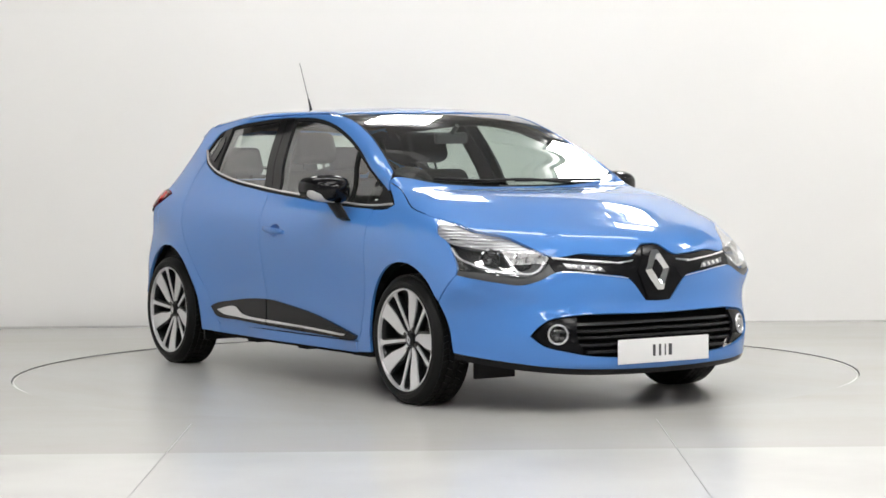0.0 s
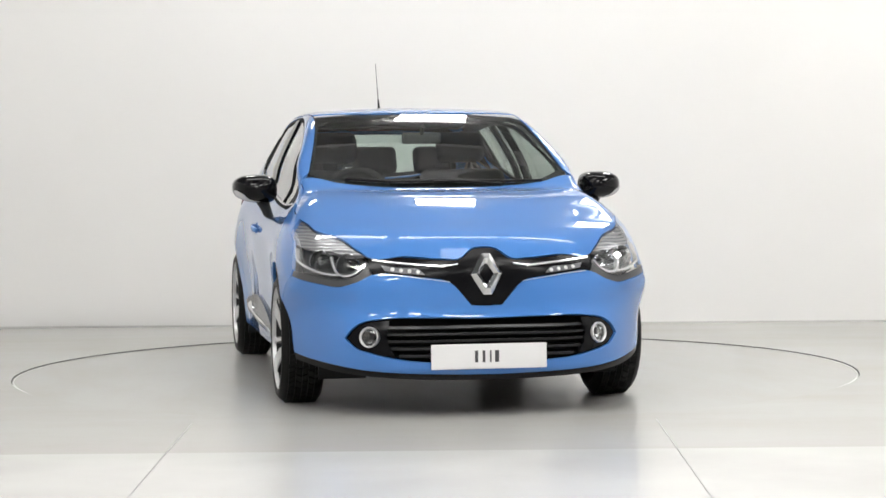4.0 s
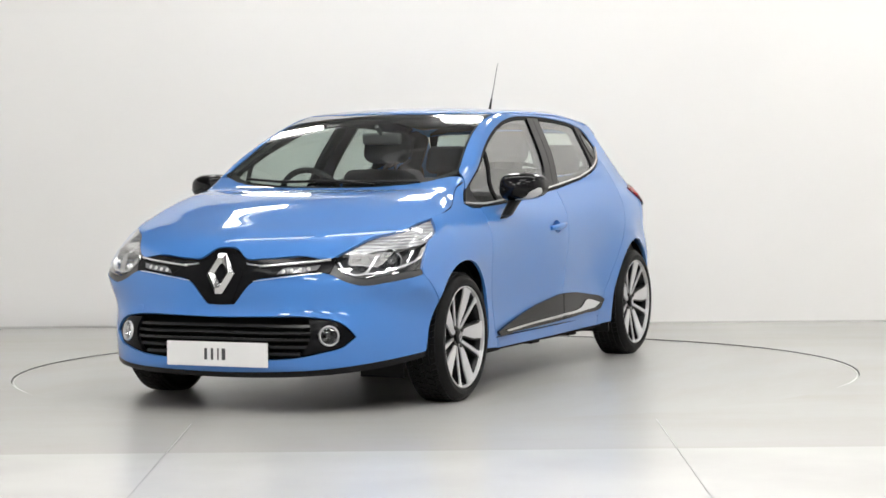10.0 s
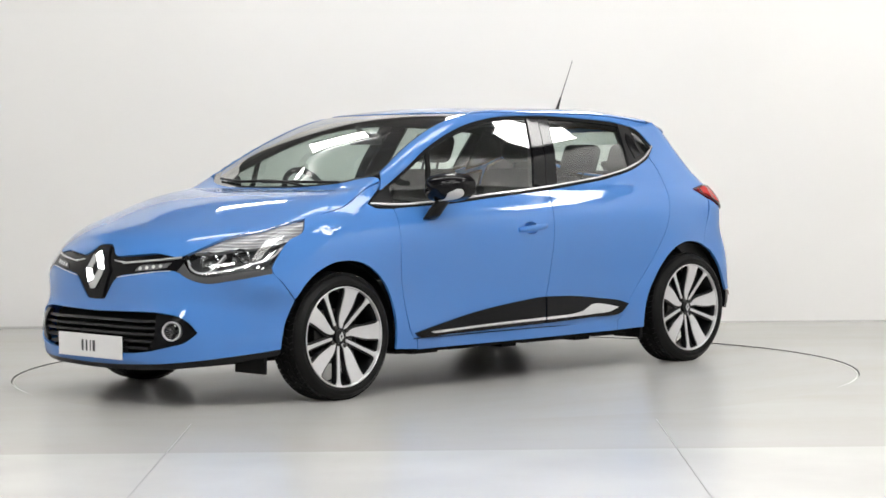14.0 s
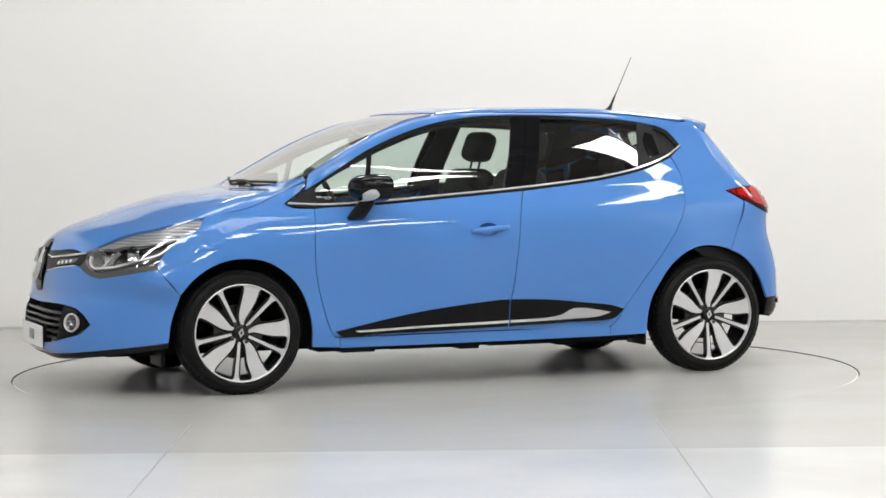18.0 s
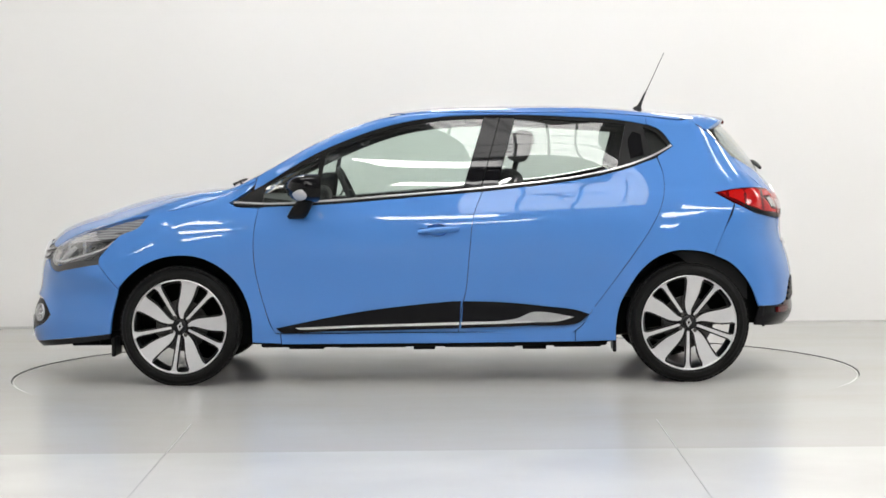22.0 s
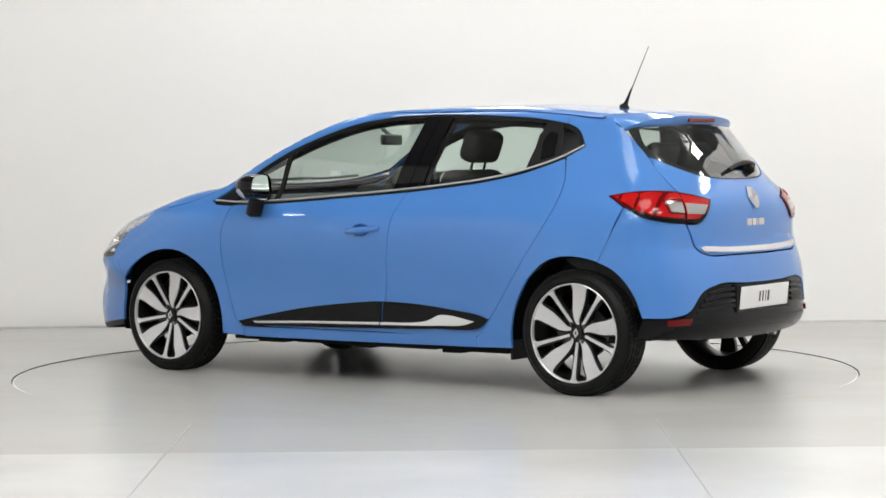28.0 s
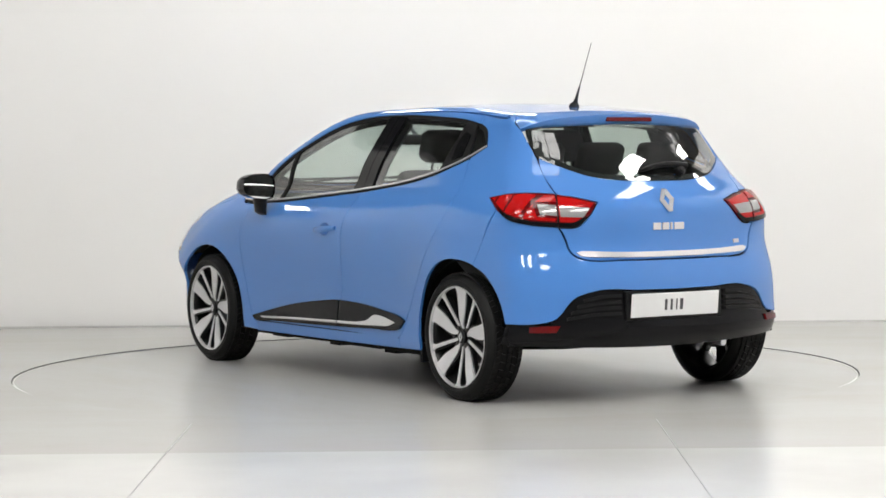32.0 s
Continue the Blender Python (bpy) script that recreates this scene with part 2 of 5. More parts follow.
def studio():
    bm = bmesh.new()
    # sheet round the pit, then the rest of the hall's floor; the disc lies a little lower
    sheet_with_hole(bm, -3.0, 3.0, FRONT_EDGE, Y1 - 0.02, LIP, RING)
    for x0, x1 in ((X0, -3.0), (3.0, X1)):
        bm.faces.new([bm.verts.new(p) for p in ((x0, FRONT_EDGE, LIP), (x1, FRONT_EDGE, LIP), (x1, Y1 + 0.3, LIP), (x0, Y1 + 0.3, LIP))])
    structure("floor", bm, FLOOR, "smooth grey painted studio floor round the turntable", "floor")
    bm = bmesh.new()
    lathe(bm, [(RING + 0.001, LIP - 0.0003), (RING + 0.001, -0.05)], n=144)
    structure("floor_pit_edge", bm, RIM_LINE, "dark edge of the round pit in the floor", "floor edge")
    bm = bmesh.new()
    box(bm, (X0, Y0, -0.05), (X1, FRONT_EDGE, LIP + 0.003))
    structure("floor_front", bm, FLOOR_PALE, "pale glossy painted floor in front of the turntable", "floor")
    bm = bmesh.new()
    box(bm, (X0, Y0, -0.4), (X1, HALL, -0.12))
    structure("floor_slab", bm, JOINT, "dark concrete slab under the floor", "floor")
    bm = bmesh.new()
    box(bm, (X0, Y1 + 0.3, -0.12), (X1, HALL, 0.0))
    structure("floor_hall", bm, FLOOR, "grey floor of the hall behind the white wall", "floor")
    for x, lean in ((-1.065, 0.016), (0.962, -0.040)):
        for y0, y1, m, wd, up in ((-2.30, FRONT_EDGE, JOINT_FAINT, 0.0015, 0.0), (FRONT_EDGE, -12.0, JOINT, 0.0024, 0.003)):
            xa, xb = x + lean * (y0 + 2.1) / -2.2, x + lean * (y1 + 2.1) / -2.2
            bm = bmesh.new()
            prism(bm, [(xa - wd, y0), (xb - wd, y1), (xb + wd, y1), (xa + wd, y0)], LIP + up - 0.001, LIP + up + 0.0012)
            structure("floor_joint", bm, m, "thin grey joint line in the studio floor", "joint")
    # white wall with its base strip, and its two wings
    slope = -0.021
    wall_y = lambda x: Y1 + slope * x
    bm = bmesh.new()
    prism(bm, [(-WING, wall_y(-WING)), (WING, wall_y(WING)), (WING, wall_y(WING) + 0.2), (-WING, wall_y(-WING) + 0.2)], 0.014, WALL_TOP)
    structure("wall_back", bm, WALL, "plain white painted wall of a photo studio", "wall")
    # no real gap here: the strip's grey paints its shade
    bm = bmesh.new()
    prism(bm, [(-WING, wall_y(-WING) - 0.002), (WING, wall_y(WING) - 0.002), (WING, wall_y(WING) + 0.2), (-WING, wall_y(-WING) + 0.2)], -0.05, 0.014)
    structure("baseboard", bm, FOOT_SHADE, "thin strip along the foot of the white wall, its grey painted as a gap's shade", "skirting")
    for nm, sg in (("wall_wing_left", -1), ("wall_wing_right", 1)):
        bm = bmesh.new()
        box(bm, (min(sg * WING, sg * (WING + 0.2)), WING_END, -0.05), (max(sg * WING, sg * (WING + 0.2)), wall_y(sg * WING) + 0.2, WING_TOP))
        structure(nm, bm, WALL, "plain white painted side wall of a photo studio", "wall")
    # the hall round it
    for nm, lo, hi in (("wall_left", (X0 - 0.2, Y0, -0.05), (X0, HALL, TOP)), ("wall_right", (X1, Y0, -0.05), (X1 + 0.2, HALL, TOP)), ("wall_hall", (X0 - 0.2, HALL, -0.05), (X1 + 0.2, HALL + 0.2, TOP)), ("wall_front", (X0 - 0.2, Y0 - 0.2, -0.05), (X1 + 0.2, Y0, TOP))):
        bm = bmesh.new()
        box(bm, lo, hi)
        structure(nm, bm, WALL_DARK, "plain grey painted outer wall of the studio hall", "wall")
    bm = bmesh.new()
    box(bm, (X0 - 0.2, Y0 - 0.2, TOP), (X1 + 0.2, HALL + 0.2, TOP + 0.15))
    for k in range(17):
        y = Y0 + 0.7 + 1.55 * k
        box(bm, (X0, y - 0.05, TOP - 0.16), (X1, y + 0.05, TOP))
    structure("ceiling", bm, CEIL, "dark grey studio ceiling with cross beams", "ceiling")


def ceiling_light(x, y, z, w, d, tilt=0.0, bars=2, glow=None, name="ceiling_light", label="rectangular white ceiling light panel with a grey frame", hang=True):
    top = new(name)
    top.matrix_world = pose(x, y, z, tilt, 0, 0)
    tagged(top, label, "lamp", "lights over the studio")
    bm = bmesh.new()
    box(bm, (-w / 2, -d / 2, 0.0), (w / 2, d / 2, 0.012))
    part("diffuser", bm, glow or LAMP_WHITE, top, smooth=False)
    bm = bmesh.new()
    t = 0.03
    for lo, hi in (((-w / 2 - t, -d / 2 - t, -0.02), (w / 2 + t, -d / 2, 0.06)), ((-w / 2 - t, d / 2, -0.02), (w / 2 + t, d / 2 + t, 0.06)),
                   ((-w / 2 - t, -d / 2, -0.02), (-w / 2, d / 2, 0.06)), ((w / 2, -d / 2, -0.02), (w / 2 + t, d / 2, 0.06))):
        box(bm, lo, hi)
    for k in range(1, bars):
        xx = -w / 2 + w * k / bars
        box(bm, (xx - 0.015, -d / 2, -0.012), (xx + 0.015, d / 2, 0.0))
    part("frame", bm, FRAME_GREY, top, smooth=False)
    if hang and z < TOP - 0.1:
        for xx in (-w / 2, w / 2):
            bm = bmesh.new()
            a = top.matrix_world.inverted() @ Vector((x + xx, y, TOP))
            tube(bm, [(xx, 0, 0.05), a], 0.006, 6)
            part("hanger", bm, FRAME_GREY, top, smooth=False)
    return top


def lights():
    # hall lamps before the car, beside it and behind the white wall
    for x, y, w, d in ((2.45, -6.0, 1.05, 1.0), (-2.35, -6.4, 1.05, 1.0), (-0.25, -5.4, 0.95, 1.3), (2.9, -4.4, 1.3, 0.6), (-2.4, -3.9, 1.3, 0.7), (4.9, -6.2, 1.05, 1.0), (-4.9, -7.4, 1.05, 1.0),
                       (4.3, -1.7, 0.8, 1.1), (5.55, 1.4, 0.7, 0.8),
                       (-2.6, -9.4, 1.05, 1.2), (0.0, -9.4, 1.05, 1.2), (2.6, -9.4, 1.05, 1.2), (0.2, 5.2, 0.8, 1.2), (0.2, 7.0, 0.8, 1.2), (-2.1, 5.5, 0.9, 0.9), (2.6, 4.6, 0.8, 1.2), (2.7, 6.8, 0.8, 1.6)):
        ceiling_light(x, y, TOP - 0.17, w, d, bars=1)
    sky = ceiling_light(0.72, -3.2, TOP - 0.17, 1.5, 2.0, bars=4, glow=SOFT_WHITE, name="roof_light", label="white roof window divided by grey bars")
    bm = bmesh.new()
    for q in (-0.5, 0.0, 0.5):
        box(bm, (-0.75, q - 0.015, -0.014), (0.75, q + 0.015, -0.002))
    part("cross_bar", bm, FRAME_GREY, sky, smooth=False)
    # out-of-view lamps added to brighten the back wall
    for x in (-1.75, 0.15, 2.05):
        ceiling_light(x, 0.5, TOP - 0.42, 1.7, 1.2, tilt=42, glow=WASH_WHITE, bars=1, name="wall_washer", label="unseen broad lamp added to brighten the white wall")
    # unseen strips added to brighten the right wing, hooded towards the car
    for y in (-1.7, 0.7):
        top = ceiling_light(3.2, y, 4.3, 2.1, 0.5, glow=WING_WHITE, bars=1, name="wing_washer", label="unseen hooded strip lamp added to brighten the white side wall", hang=False)
        top.matrix_world = Matrix.Translation((3.2, y, 4.3)) @ Matrix.Rotation(radians(-90), 4, "Z") @ Matrix.Rotation(radians(62), 4, "X")
        bm = bmesh.new()
        box(bm, (-1.08, -0.28, 0.014), (1.08, 0.28, 0.06))
        part("hood", bm, FRAME_GREY, top, "added grey hood that keeps the strip's glow off the car", smooth=False)
        for q in (-0.7, 0.7):
            bm = bmesh.new()
            a = top.matrix_world @ Vector((q, 0, 0.05))
            tube(bm, [(q, 0, 0.05), top.matrix_world.inverted() @ Vector((a.x, a.y, TOP))], 0.006, 6)
            part("hanger", bm, FRAME_GREY, top, smooth=False)


def turntable():
    top = new("turntable")
    tagged(top, "round grey turntable set flush in the studio floor", "turntable")
    bm = bmesh.new()
    lathe(bm, [(0.001, 0.0), (0.6, 0.0), (1.4, 0.0), (RING - 0.006, 0.0), (RING - 0.006, -0.08)], n=144)
    part("disc", bm, DISC, top, smooth=False)
    bm = bmesh.new()
    lathe(bm, [(RING - 0.014, 0.0004), (RING - 0.005, 0.0004), (RING - 0.005, -0.03)], n=144)
    part("edge_ring", bm, RING_PAINT, top, "narrow painted steel rim", smooth=False)
    return top


# ---- the car's form: smooth half-spaces met with rounded edges ----
# car space: x forward, y to its own left, z up from the ground
def cardinal(knots):
    """Second derivatives of the natural cubic splines through unit data at the knots."""
    k = np.asarray(knots, float)
    n = len(k)
    h = np.diff(k)
    A, B = np.eye(n), np.zeros((n, n))
    for i in range(1, n - 1):
        A[i, i - 1:i + 2] = h[i - 1], 2 * (h[i - 1] + h[i]), h[i]
        B[i, i - 1:i + 2] = 6 / h[i - 1], -6 / h[i - 1] - 6 / h[i], 6 / h[i]
    return k, h, np.linalg.solve(A, B)


def weights(card, x):
    k, h, M = card
    x = np.clip(np.asarray(x, float), k[0], k[-1])
    i = np.clip(np.searchsorted(k, x) - 1, 0, len(k) - 2)
    t = (x - k[i]) / h[i]
    out = M[i] * (((1 - t) ** 3 - (1 - t)) * h[i] ** 2 / 6)[:, None] + M[i + 1] * ((t ** 3 - t) * h[i] ** 2 / 6)[:, None]
    r = np.arange(len(x))
    out[r, i] += 1 - t
    out[r, i + 1] += t
    return out


class Spline:
    def __init__(self, pts):
        pts = sorted(pts)
        self.card, self.v = cardinal([p[0] for p in pts]), np.array([p[1] for p in pts])

    def __call__(self, x):
        return weights(self.card, x) @ self.v


WX = cardinal([-2.0, -1.6, -1.3, -0.9, -0.2, 0.5, 1.0, 1.35, 1.75, 2.15])
WZ = cardinal([0.15, 0.28, 0.42, 0.60, 0.75, 0.88, 0.97, 1.10, 1.25, 1.40])
WIDTH = np.array([
    [0.779, 0.803, 0.798, 0.795, 0.775, 0.742, 0.689, 0.620, 0.561, 0.494],
    [0.800, 0.824, 0.809, 0.805, 0.791, 0.774, 0.714, 0.639, 0.565, 0.508],
    [0.812, 0.836, 0.850, 0.850, 0.835, 0.798, 0.752, 0.678, 0.582, 0.513],
    [0.791, 0.806, 0.810, 0.824, 0.827, 0.801, 0.752, 0.694, 0.619, 0.528],
    [0.789, 0.802, 0.800, 0.816, 0.826, 0.792, 0.733, 0.690, 0.621, 0.544],
    [0.790, 0.803, 0.802, 0.817, 0.826, 0.786, 0.720, 0.686, 0.626, 0.560],
    [0.805, 0.826, 0.831, 0.840, 0.838, 0.780, 0.711, 0.688, 0.617, 0.522],
    [0.830, 0.864, 0.869, 0.864, 0.834, 0.775, 0.714, 0.655, 0.588, 0.492],
    [0.808, 0.836, 0.838, 0.812, 0.768, 0.714, 0.662, 0.598, 0.529, 0.441],
    [0.708, 0.734, 0.736, 0.713, 0.676, 0.626, 0.577, 0.484, 0.389, 0.292]])
NOSE = Spline([(0.100, 1.885), (0.150, 2.007), (0.190, 2.076), (0.240, 2.098), (0.300, 2.107), (0.400, 2.099), (0.470, 2.076), (0.560, 2.075), (0.640, 2.068), (0.720, 2.043), (0.850, 1.969), (1.000, 1.852), (1.500, 1.403)])
TAIL = Spline([(0.100, -1.804), (0.220, -1.863), (0.300, -1.939), (0.400, -1.950), (0.500, -1.945), (0.600, -1.929), (0.660, -1.911), (0.720, -1.891), (0.820, -1.886), (0.920, -1.874), (0.980, -1.846), (1.040, -1.804), (1.150, -1.735), (1.270, -1.639), (1.360, -1.572), (1.550, -1.417)])
HOOD = Spline([(-2.100, 0.961), (-1.000, 0.973), (0.300, 1.016), (0.900, 1.008), (1.130, 0.995), (1.289, 0.980), (1.449, 0.955), (1.610, 0.912), (1.771, 0.858), (1.933, 0.799), (2.050, 0.727), (2.200, 0.590), (2.500, 0.303)])
ROOF = Spline([(-2.000, 1.278), (-1.600, 1.346), (-1.320, 1.379), (-1.140, 1.397), (-0.900, 1.418), (-0.600, 1.426), (-0.344, 1.424), (-0.128, 1.421), (0.059, 1.409), (0.245, 1.376), (0.433, 1.313), (0.622, 1.227), (0.812, 1.123), (1.000, 1.028), (1.300, 0.871), (1.600, 0.700), (2.200, 0.366)])


def smax(a, b, k):
    return np.maximum(a, b) + np.maximum(k - np.abs(a - b), 0) ** 2 / (4 * k)


# shift along x and drop by y squared of bonnet and roof; plan curves of nose and tail, low and high; edge roundings
HS, HC, RS, RC = 0.606, -0.031, 0.000, 0.081
NA, NB, NC, ND = 0.431, -0.177, -0.469, 1.391
TA, TB, TC, TD = 0.130, 0.287, 0.278, 0.070


def form(p):
    """Signed distance, more or less, of points from the car's skin."""
    x, y, z = p[:, 0], np.abs(p[:, 1]), p[:, 2]
    y2 = y * y
    hi = np.clip((z - 0.85) / 0.35, 0, 1)
    hi = hi * hi * (3 - 2 * hi)
    lo = np.clip((0.75 - z) / 0.4, 0, 1)
    lo = lo * lo * (3 - 2 * lo)
    side = y - np.einsum("ni,ij,nj->n", weights(WX, x), WIDTH, weights(WZ, z))
    nose = x - (NOSE(z) - (NA + NC * lo) * y2 - (NB + ND * lo) * y2 * y2)
    tail = (TAIL(z) + (TA + TC * hi) * y2 + (TB + TD * hi) * y2 * y2) - x
    hood = z - (HOOD(x + HS * y2) - HC * y2)
    roof = z - (ROOF(x + RS * y2) - RC * y2)
    low = smax(smax(smax(side, nose, 0.10), tail, 0.12), hood, 0.07)
    up = smax(smax(smax(side, roof, 0.045), tail, 0.08), nose, 0.05)
    return -smax(-low, -up, 0.02)


def cast(o, d):
    """Follows rays inwards to the skin."""
    o = o.copy()
    for _ in range(70):
        o += d * (0.75 * np.clip(form(o), -0.05, 0.25))[:, None]
    return o


def normals(p, e=2e-4):
    g = np.empty_like(p)
    for k in range(3):
        q = np.zeros(3)
        q[k] = e
        g[:, k] = form(p + q) - form(p - q)
    return g / np.linalg.norm(g, axis=1)[:, None]


CF, CR = 1.0, -1.0      # axes round which the nose and the tail are unrolled


def rays(kind, uv):
    """Ray starts and directions for flat coordinates: side (x, z), top (x, y), screen (x, y), nose and tail (arc, z)."""
    u, v = uv[:, 0], uv[:, 1]
    one, zero = np.ones_like(u), np.zeros_like(u)
    if kind == "side":
        return np.stack([u, 1.2 * one, v], 1), np.stack([zero, -one, zero], 1)
    if kind == "top":
        return np.stack([u, v, 2.0 * one], 1), np.stack([zero, zero, -one], 1)
    if kind in ("nose", "tail"):
        s, c = (1, CF) if kind == "nose" else (-1, CR)
        d = np.stack([s * np.cos(u), np.sin(u), zero], 1)
        return np.stack([c * one, zero, v], 1) + 1.7 * d, -d
    if kind == "rail":     # sloping look onto the roof's side: (x, height across the slope)
        d = np.stack([zero, 0.64 * one, 0.768 * one], 1)
        q = np.stack([zero, -0.768 * one, 0.64 * one], 1)
        return np.stack([u, zero, zero], 1) + q * v[:, None] + 2.5 * d, -d


def flat(kind, p):
    """The inverse for points on the skin."""
    x, y, z = p[:, 0], p[:, 1], p[:, 2]
    if kind == "side":
        return np.stack([x, z], 1)
    if kind == "top":
        return np.stack([x, y], 1)
    if kind == "nose":
        return np.stack([np.arctan2(y, x - CF), z], 1)
    if kind == "tail":
        return np.stack([np.arctan2(y, -(x - CR)), z], 1)
    return np.stack([x, -0.768 * y + 0.64 * z], 1)


def skin(kind, pts):
    o, d = rays(kind, np.array(pts, float))
    return cast(o, d)


def front(pts):
    """Points of the skin seen from straight ahead, by (y, z)."""
    a = np.array(pts, float)
    o = np.stack([np.full(len(a), 2.4), a[:, 0], a[:, 1]], 1)
    return cast(o, np.tile([-1.0, 0, 0], (len(a), 1)))


def behind(pts):
    a = np.array(pts, float)
    o = np.stack([np.full(len(a), -2.3), a[:, 0], a[:, 1]], 1)
    return cast(o, np.tile([1.0, 0, 0], (len(a), 1)))


def mixed(kind, *runs):
    """An outline in flat coordinates of one kind from runs of points given in others."""
    out = []
    for k, pts in runs:
        p = front(pts) if k == "front" else behind(pts) if k == "behind" else skin(k, pts)
        out.append(flat(kind, p))
    return [tuple(q) for q in np.concatenate(out)]


def rounded(pts, step, corner=42, closed=True):
    """Runs a smooth line through the points, keeping sharp corners."""
    P = [Vector(p) for p in pts]
    n = len(P)
    tang = []
    for i in range(n):
        if not closed and i in (0, n - 1):
            tang.append(None)
            continue
        a, b = P[i] - P[i - 1], P[(i + 1) % n] - P[i]
        if a.length < 1e-6 or b.length < 1e-6 or a.angle(b) > radians(corner):
            tang.append(None)
        else:
            tang.append((a.normalized() * b.length + b.normalized() * a.length).normalized())
    out = []
    for i in range(n if closed else n - 1):
        j = (i + 1) % n
        a, b = P[i], P[j]
        d = b - a
        if d.length < 1e-6:
            continue
        la, lb = (a - P[i - 1]).length * 2.2, (P[(j + 1) % n] - b).length * 2.2
        ta = tang[i] * min(d.length, la) if tang[i] else d
        tb = tang[j] * min(d.length, lb) if tang[j] else d
        m = max(1, round(d.length / step))
        for q in range(m):
            t = q / m
            h1 = 2 * t ** 3 - 3 * t ** 2 + 1
            out.append(a * h1 + ta * (t ** 3 - 2 * t ** 2 + t) + b * (1 - h1) + tb * (t ** 3 - t ** 2))
    if not closed:
        out.append(P[-1])
    return out


def area(P):
    return sum(a.x * b.y - a.y * b.x for a, b in zip(P, P[1:] + P[:1])) / 2


def inset(P, d):
    if area(P) < 0:
        P = P[::-1]
    out = []
    n = len(P)
    for i in range(n):
        a, b = (P[i] - P[i - 1]), (P[(i + 1) % n] - P[i])
        na, nb = Vector((-a.y, a.x)).normalized(), Vector((-b.y, b.x)).normalized()
        m = na + nb
        if m.length < 0.3:
            m = na
        m.normalize()
        out.append(P[i] + m * d / max(0.5, m.dot(na)))
    return out


def inside(pts, poly):
    x, y = pts[:, 0], pts[:, 1]
    r = np.zeros(len(pts), bool)
    for a, b in zip(poly, poly[1:] + poly[:1]):
        c = ((a.y > y) != (b.y > y))
        with np.errstate(divide="ignore", invalid="ignore"):
            r ^= c & (x < (b.x - a.x) * (y - a.y) / (b.y - a.y) + a.x)
    return r


from mathutils.geometry import delaunay_2d_cdt


def fill(outline, holes, step):
    """Fills an outline with holes: flat points and triangles."""
    loops = [outline] + holes
    V, E = [], []
    for L in loops:
        s = len(V)
        V += [Vector((p.x, p.y)) for p in L]
        idx = list(range(s, s + len(L)))
        E += [(a, b) for a, b in zip(idx, idx[1:] + idx[:1])]
    B = np.array([(p.x, p.y) for p in V])
    lo, hi = B.min(0), B.max(0)
    gx, gy = np.meshgrid(np.arange(lo[0] + step / 2, hi[0], step), np.arange(lo[1] + step / 2, hi[1], step))
    gx[1::2] += step / 2
    G = np.stack([gx.ravel(), gy.ravel()], 1)
    keep = inside(G, outline)
    for h in holes:
        keep &= ~inside(G, h)
    G = G[keep]
    if len(G):
        A0 = np.array([V[a] for a, b in E])
        A1 = np.array([V[b] for a, b in E])
        dd = np.full(len(G), 9.0)
        for a, b in zip(A0, A1):
            ab = b - a
            t = np.clip(((G - a) @ ab) / max(ab @ ab, 1e-12), 0, 1)
            dd = np.minimum(dd, np.linalg.norm(G - (a + t[:, None] * ab), axis=1))
        G = G[dd > 0.42 * step]
    V += [Vector(p) for p in G]
    vv, _, ff, *_ = delaunay_2d_cdt(V, E, [], 0, 1e-7)
    pts = np.array([(v.x, v.y) for v in vv])
    tri = np.array([f for f in ff if len(f) == 3])
    cen = pts[tri].mean(1)
    keep = inside(cen, outline)
    for h in holes:
        keep &= ~inside(cen, h)
    return pts, tri[keep]


